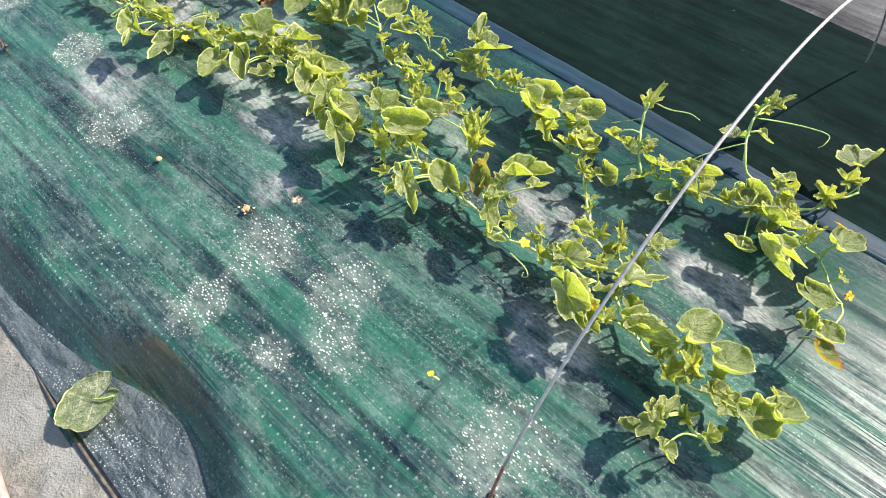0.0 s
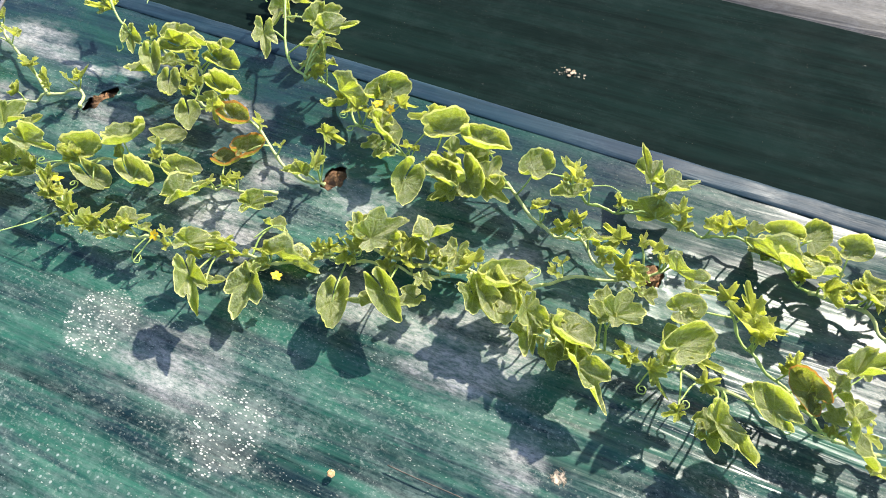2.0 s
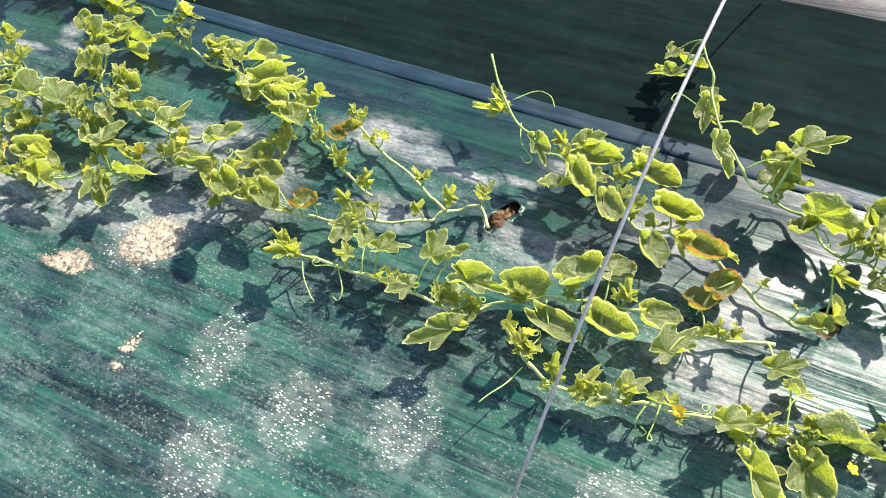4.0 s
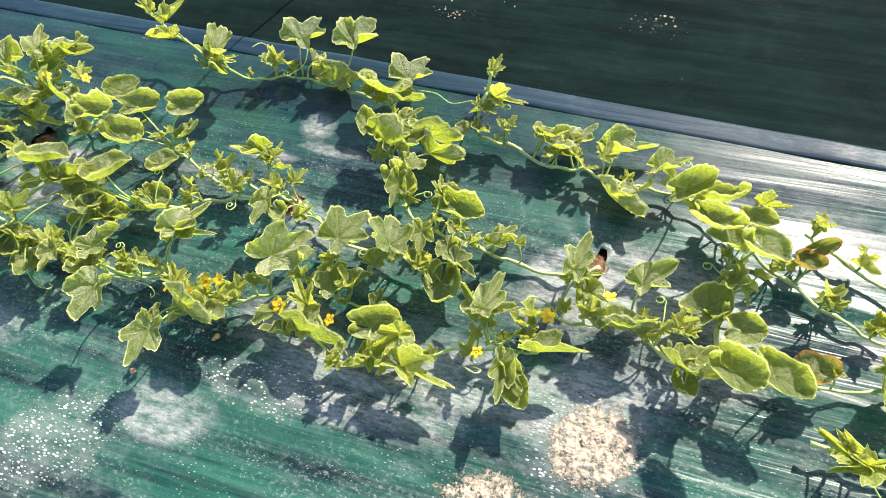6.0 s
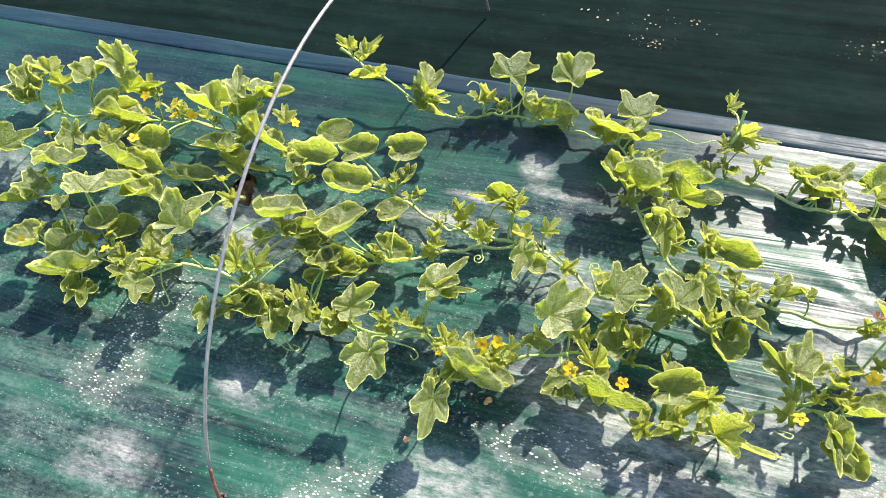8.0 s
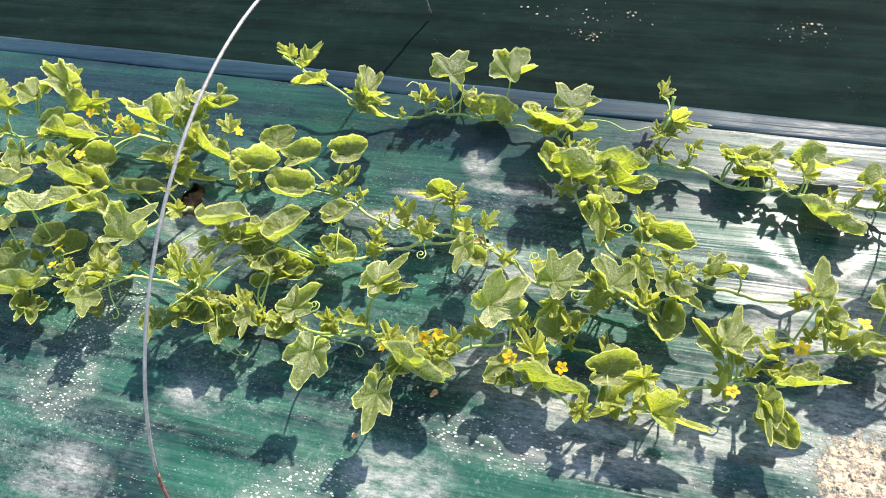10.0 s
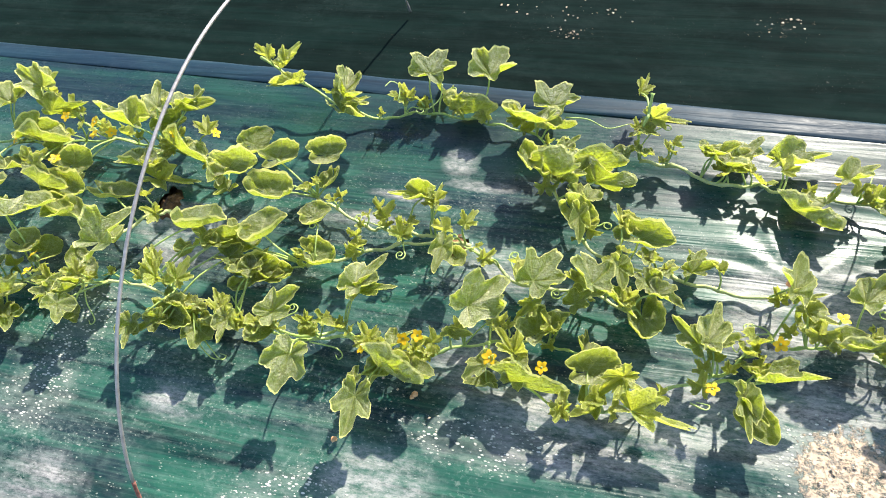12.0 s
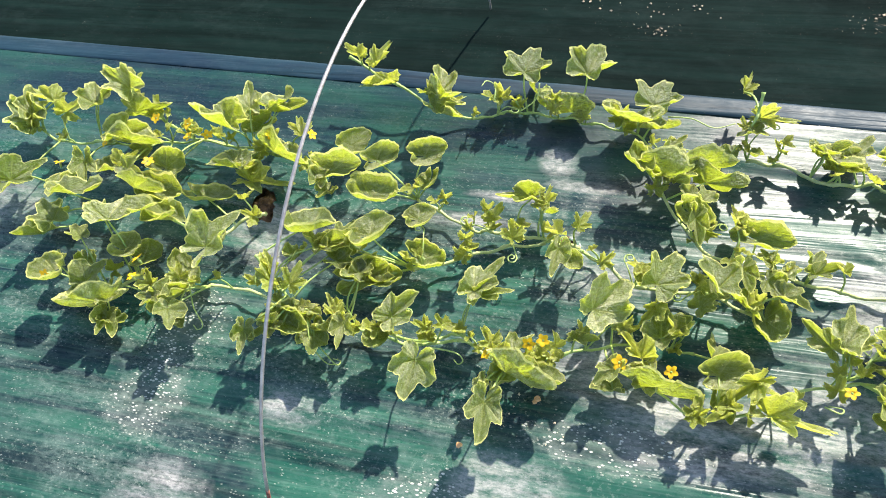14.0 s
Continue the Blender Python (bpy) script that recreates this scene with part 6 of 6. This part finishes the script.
leaves(plant, [
    ("Y", 1.424, 0.279, 0.051, 87, 22, -36, 0.022, 1.08),
    ("Y", 1.428, 0.276, 0.055, -45, 0, 21, 0.021, 1.1),
    ("L", 1.45, 0.228, 0.055, -73, -24, 6, 0.028, 0.82),
    ("L", 1.518, 0.159, 0.05, 6, 0, -10, 0.038, 1.1),
    ("L", 1.523, 0.142, 0.05, -36, 0, 12, 0.039, 1.02),
    ("R", 1.498, 0.118, 0.05, -109, 0, 33, 0.046, 1.05),
    ("R", 1.5, 0.099, 0.047, 7, 13, -40, 0.034, 1.15),
    ("L", 1.541, 0.133, 0.05, -123, 0, 14, 0.028, 1.15),
    ("L", 1.588, 0.267, 0.041, -14, 20, -28, 0.061, 1.12),
    ("L", 1.365, -0.157, 0.053, -65, 0, 15, 0.063, 0.74),
    ("L", 1.345, -0.104, 0.052, -86, 0, 10, 0.041, 0.67),
])
leaves(plant, [
    ("Y", 1.394, -0.065, 0.041, 39, 16, -4, 0.03, 0.71),
    ("Y", 1.405, -0.08, 0.048, 0, 30, 15, 0.016, 0.98),
    ("L", 1.441, -0.059, 0.05, 9, 16, -1, 0.029, 1.13),
    ("L", 1.448, -0.074, 0.056, -114, 0, 13, 0.022, 1.15),
    ("L", 1.451, -0.14, 0.055, -36, 0, 9, 0.069, 0.66),
    ("F", 1.404, -0.209, 0.071, -106, -25, 28, 0.069, 0.7),
    ("L", 1.441, -0.218, 0.055, -107, 0, 4, 0.034, 0.86),
    ("Y", 1.46, -0.2, 0.052, -2, 16, 1, 0.032, 0.91),
    ("Y", 1.407, -0.178, 0.05, -4, 43, 0, 0.018, 1.15),
    ("L", 1.491, -0.185, 0.052, -39, 0, 13, 0.056, 0.71),
    ("F", 1.503, -0.19, 0.051, -74, 0, -61, 0.063, 0.85),
])
leaves(plant, [
    ("R", 1.555, -0.145, 0.056, -23, 12, 14, 0.055, 1.07),
    ("R", 1.608, -0.149, 0.049, -65, 0, 4, 0.053, 1.15),
    ("Y", 1.581, -0.183, 0.048, 33, 15, -18, 0.047, 0.66),
    ("Y", 1.564, -0.215, 0.05, 20, 16, 1, 0.03, 1.01),
    ("L", 1.616, -0.194, 0.049, -94, 0, 11, 0.039, 1),
    ("R", 1.692, -0.168, 0.049, -47, 0, -9, 0.047, 1.12),
    ("R", 1.669, -0.191, 0.054, -105, -12, 8, 0.048, 1.13),
    ("L", 1.582, -0.269, 0.047, 37, 13, -18, 0.032, 0.86),
    ("L", 1.587, -0.256, 0.046, -5, 15, -12, 0.037, 0.79),
    ("L", 1.587, -0.275, 0.059, 153, -38, -9, 0.033, 1.15),
    ("R", 1.641, 0.013, 0.05, -96, 0, 10, 0.045, 1.15),
])
leaves(plant, [
    ("F", 1.563, 0.038, 0.05, -121, 0, -52, 0.069, 0.7),
    ("R", 1.681, -0.029, 0.05, -88, 0, 16, 0.034, 1.15),
    ("S", 1.69, -0.06, 0.054, -103, -14, -2, 0.041, 1.15),
    ("F", 1.541, 0.089, 0.05, -81, 0, -44, 0.06, 0.7),
    ("L", 1.565, 0.053, 0.05, -93, 0, 6, 0.06, 0.68),
    ("L", 1.534, 0.105, 0.05, -90, 0, 8, 0.04, 0.93),
    ("R", 1.634, 0.109, 0.05, -27, 0, 7, 0.052, 1.1),
    ("Y", 1.592, 0.095, 0.05, 2, 18, 13, 0.032, 0.66),
    ("R", 1.215, 0.103, 0.05, -74, 12, 22, 0.045, 1.02),
    ("Y", 1.269, 0.083, 0.05, -84, 0, 9, 0.036, 0.64),
    ("R", 1.245, 0.048, 0.048, -119, 0, -5, 0.049, 1.08),
])
leaves(plant, [
    ("R", 1.308, 0.026, 0.032, -115, 0, 27, 0.044, 0.91),
    ("L", 1.228, -0.158, 0.077, -14, 15, -3, 0.032, 1.13),
    ("L", 1.225, -0.098, 0.07, -55, 16, 8, 0.064, 0.62),
    ("F", 1.232, -0.17, 0.074, -143, -25, -26, 0.054, 0.7),
    ("L", 1.259, -0.2, 0.054, -69, 0, 2, 0.028, 0.89),
    ("F", 1.406, -0.197, 0.058, -109, 0, -48, 0.066, 0.7),
    ("L", 1.341, 0.093, 0.034, 241, 20, -12, 0.035, 0.95),
    ("L", 1.304, 0.1, 0.02, 80, 19, -11, 0.041, 0.95),
    ("L", 1.372, 0.104, 0.021, 56, -8, -1, 0.039, 0.95),
    ("L", 1.407, 0.054, 0.031, 157, 1, 12, 0.042, 0.95),
    ("L", 1.423, 0.069, 0.039, 126, 17, 21, 0.038, 0.95),
])
leaves(plant, [
    ("F", 1.42, 0.219, 0.044, 126, -6, 9, 0.04, 0.95),
    ("R", 1.506, 0.113, 0.028, -45, 20, 19, 0.037, 0.95),
    ("L", 1.558, 0.124, 0.036, 232, 12, -6, 0.042, 0.95),
    ("L", 1.35, -0.148, 0.041, 69, 7, -18, 0.028, 0.95),
    ("L", 1.452, -0.042, 0.039, -25, 14, 1, 0.029, 0.95),
    ("L", 1.445, -0.086, 0.031, 170, -3, 7, 0.036, 0.95),
    ("L", 1.436, -0.149, 0.04, 137, -5, 22, 0.033, 0.95),
    ("F", 1.385, -0.192, 0.058, 64, -10, 23, 0.042, 0.95),
    ("L", 1.479, -0.169, 0.042, 38, 19, 5, 0.041, 0.95),
    ("L", 1.526, -0.175, 0.027, -50, -7, 20, 0.044, 0.95),
    ("L", 1.565, -0.163, 0.044, 201, -6, -12, 0.04, 0.95),
])
leaves(plant, [
    ("F", 1.638, -0.191, 0.029, -53, 20, 20, 0.038, 0.95),
    ("L", 1.682, -0.152, 0.041, 33, -7, 22, 0.033, 0.95),
    ("F", 1.571, -0.279, 0.018, 130, 8, 8, 0.033, 0.95),
    ("L", 1.609, -0.289, 0.047, 224, 7, -12, 0.033, 0.95),
    ("R", 1.657, -0.006, 0.024, 219, 11, 18, 0.035, 0.95),
    ("R", 1.532, 0.033, 0.038, 100, 5, 1, 0.041, 0.95),
    ("F", 1.543, 0.09, 0.037, 192, 3, 25, 0.037, 0.95),
    ("L", 1.637, 0.134, 0.034, 11, -5, -1, 0.029, 0.95),
    ("L", 1.193, 0.095, 0.025, 92, 0, 18, 0.032, 0.95),
    ("R", 1.218, 0.054, 0.02, 51, 10, 16, 0.029, 0.95),
    ("L", 1.245, -0.079, 0.044, -27, 8, -11, 0.033, 0.95),
])
leaves(plant, [
    ("L", 1.22, -0.152, 0.046, 34, 15, -15, 0.031, 0.95),
    ("L", 1.404, -0.21, 0.048, 197, 9, 22, 0.031, 0.95),
])
flowers(plant, [(1.441, -0.198, 0.07), (1.618, 0.134, 0.061), (1.677, 0.033, 0.061), (1.306, -0.178, 0.062)])
tendril(plant, [(1.44, 0.209, 0.1), (1.469, 0.231, 0.094), (1.504, 0.252, 0.088), (1.532, 0.263, 0.082), (1.535, 0.249, 0.076), (1.53, 0.242, 0.07)])
tendril(plant, [(1.447, 0.173, 0.08), (1.421, 0.15, 0.067), (1.397, 0.116, 0.055), (1.394, 0.088, 0.043), (1.401, 0.073, 0.03)])
tendril(plant, [(1.296, 0.161, 0.08), (1.32, 0.17, 0.073), (1.345, 0.188, 0.067), (1.363, 0.193, 0.06)])
tendril(plant, [(1.292, 0.139, 0.06), (1.276, 0.126, 0.055), (1.255, 0.108, 0.05)])
tendril(plant, [(1.288, -0.186, 0.03), (1.318, -0.19, 0.027), (1.331, -0.198, 0.025), (1.324, -0.202, 0.022), (1.32, -0.194, 0.02)])
shoots(plant, 7)


# ---- small things lying about ----
def fallen_leaf(x, y, z, heading, size):
    me, own = LEAF_MESHES["R"][2]
    ob = new("fallen_leaf")
    ob.location = (x, y, z)
    tagged(ob, "wilted pale green melon leaf lying on the ground by the bed", "fallen leaf")
    me = me.copy()
    me.materials[0] = WILTED
    blade = new("blade", me)
    blade.parent = ob
    blade.matrix_basis = Euler((-0.1, 0.12, radians(heading))).to_matrix().to_4x4() @ Matrix.Diagonal((size * 1.35 / own, size, size * 0.3, 1))
    line = smooth_line([(0, 0, 0.004), (0.006, 0.004, 0.006), (0.016, 0.012, 0.01), (0.024, 0.024, 0.012)], 4)
    v, f = tube(line, [0.0016] * len(line), 6)
    mesh_object("leaf_stalk", v, f, STEM, ob)


def fallen_flower(x, y, z, turn):
    ob = new("fallen_flower")
    ob.location = (x, y, z)
    tagged(ob, "withered yellow melon flower lying on the green film", "fallen flower")
    v, f = tube([(0, 0, 0.004), (0.006, 0.002, 0.004), (0.011, 0.003, 0.003)], [0.0015, 0.0022, 0.0014], 7)
    mesh_object("calyx", v, f, OLD_STEM, ob)
    for k in range(3):
        p = new("petal", PETAL_MESH)
        p.parent = ob
        p.matrix_basis = Matrix.Translation((0, 0, 0.003)) @ Matrix.Scale(0.55, 4) @ Euler((0.1, 0, radians(turn + 25 * (k - 1)))).to_matrix().to_4x4()


def twig(points, radius, label):
    ob = new("twig")
    ob.location = points[0]
    tagged(ob, label, "twig")
    base = Vector(points[0])
    line = smooth_line([Vector(p) - base for p in points], 5)
    v, f = tube(line, [radius * (1 - 0.5 * i / len(line)) for i in range(len(line))], 6)
    mesh_object("stick", v, f, TWIG, ob)


def crumb(x, y, z, size, seed):
    rng = random.Random(seed)
    bm = bmesh.new()
    bmesh.ops.create_icosphere(bm, subdivisions=2, radius=size)
    for v in bm.verts:
        v.co *= rng.uniform(0.75, 1.2)
        v.co.z *= 0.55
    me = bpy.data.meshes.new("soil_crumb")
    bm.to_mesh(me)
    bm.free()
    me.materials.append(CRUMB)
    ob = new("soil_crumb", me)
    ob.location = (x, y, z + size * 0.4)
    tagged(ob, "small orange-brown crumb of dry soil on the film", "soil crumb", "soil crumbs on the film")


def scattered_crumbs(name, label, patches, seed):
    """Many small clods of dry soil strewn over a few patches of film."""
    rng = random.Random(seed)
    verts, faces = [], []
    corners = [(1, 0, 0), (0, 1, 0), (-1, 0, 0), (0, -1, 0), (0, 0, 1), (0, 0, -1)]
    sides = [(0, 1, 4), (1, 2, 4), (2, 3, 4), (3, 0, 4), (1, 0, 5), (2, 1, 5), (3, 2, 5), (0, 3, 5)]
    for cx, cy, rx, ry, z, count, large in patches:
        for _ in range(count):
            a, r = rng.uniform(0, 6.3), rng.uniform(0, 1) ** 0.7
            x, y = cx + rx * r * math.cos(a), cy + ry * r * math.sin(a)
            size = large * rng.uniform(0.25, 1) ** 1.5
            turn = rng.uniform(0, 6.3)
            base = len(verts)
            for ux, uy, uz in corners:
                k = size * rng.uniform(0.7, 1.2)
                verts.append((x + k * (ux * math.cos(turn) - uy * math.sin(turn)), y + k * (ux * math.sin(turn) + uy * math.cos(turn)), z + k * 0.6 * uz))
            faces += [(base + p, base + q, base + w) for p, q, w in sides]
    ob = mesh_object(name, verts, faces, CLOD, smooth=False)
    tagged(ob, label, "soil crumbs", kind="stuff")


TWIG = plain_material("dry_twig", (0.03, 0.025, 0.02), (0.12, 0.1, 0.08), 90, 0.85)
CRUMB = plain_material("orange_soil_crumb", (0.42, 0.22, 0.09), (0.6, 0.38, 0.2), 200, 0.95, 0, 0.001)
CLOD = plain_material("dry_clod", (0.48, 0.34, 0.22), (0.68, 0.53, 0.4), 200, 0.95, 0, 0.001)
fallen_leaf(0.969, -0.733, -0.05, 170, 0.066)
fallen_flower(1.329, -0.397, 0.004, 60)
twig([(1.587, -0.049, 0.004), (1.604, -0.046, 0.004), (1.625, -0.051, 0.004), (1.641, -0.053, 0.004)], 0.0012, "thin dark dry twig lying on the film")
twig([(0.749, -0.382, 0.003), (0.792, -0.383, 0.003), (0.855, -0.383, 0.003), (0.901, -0.382, 0.003), (0.933, -0.378, 0.003)], 0.001, "thin brown dry twig lying on the film")
crumb(0.898, -0.383, 0.002, 0.006, 1)
crumb(0.690, -0.417, 0.002, 0.005, 2)
crumb(-1.000, -0.231, 0.002, 0.004, 3)
crumb(-1.085, -0.303, 0.002, 0.004, 4)
crumb(-1.003, -0.235, 0.002, 0.003, 5)
crumb(0.897, -0.389, 0.002, 0.004, 6)
crumb(0.644, -0.151, 0.002, 0.004, 7)


def cord(points, radius, material, label, kind_word):
    ob = new(kind_word)
    ob.location = points[0]
    tagged(ob, label, kind_word)
    base = Vector(points[0])
    line = smooth_line([Vector(p) - base for p in points], 8)
    v, f = tube(line, [radius] * len(line), 7)
    mesh_object("strand", v, f, material, ob)


PINK = plain_material("faded_pink_strand", (0.26, 0.17, 0.15), (0.36, 0.25, 0.22), 60, 0.6)
# dark strand added in place of a seam line on the ground
cord([(0.5, -0.752, -0.0645), (0.783, -0.766, -0.0645), (0.911, -0.779, -0.0645), (1.017, -0.786, -0.0645), (1.1, -0.789, -0.0645), (1.4, -0.8, -0.0645)], 0.0028, TWIG, "thin dark strand added for a dark line along the bed foot", "cord")
# pink tube added in place of a pinkish plank edge
cord([(0.8, -0.862, -0.062), (0.95, -0.886, -0.062), (1.0, -0.895, -0.062), (1.3, -0.945, -0.062)], 0.0075, PINK, "faded pink strand added for a pinkish edge on the ground", "hose")
scattered_crumbs("soil_crumbs", "pale dry soil crumbs strewn on the dark furrow film",
                 [(-0.55, 0.485, 0.06, 0.035, -0.011, 40, 0.0035), (-0.48, 0.44, 0.16, 0.05, -0.011, 36, 0.0028), (-0.9, 0.5, 0.14, 0.04, -0.01, 36, 0.003),
                  (-0.89, 0.45, 0.03, 0.015, -0.008, 14, 0.0028), (0.745, 0.37, 0.035, 0.014, -0.006, 26, 0.004)], 5)
scattered_crumbs("soil_crumbs", "crumbly pale brown soil lying on the green film",
                 [(-0.508, -0.222, 0.05, 0.045, 0.0, 45, 0.003), (-0.62, -0.325, 0.045, 0.018, 0.0, 24, 0.0026), (-0.42, -0.4, 0.02, 0.03, 0.002, 20, 0.003),
                  (0.9, -0.384, 0.03, 0.01, 0.002, 14, 0.0025), (-1.0, -0.24, 0.1, 0.05, 0.002, 14, 0.0022)], 6)
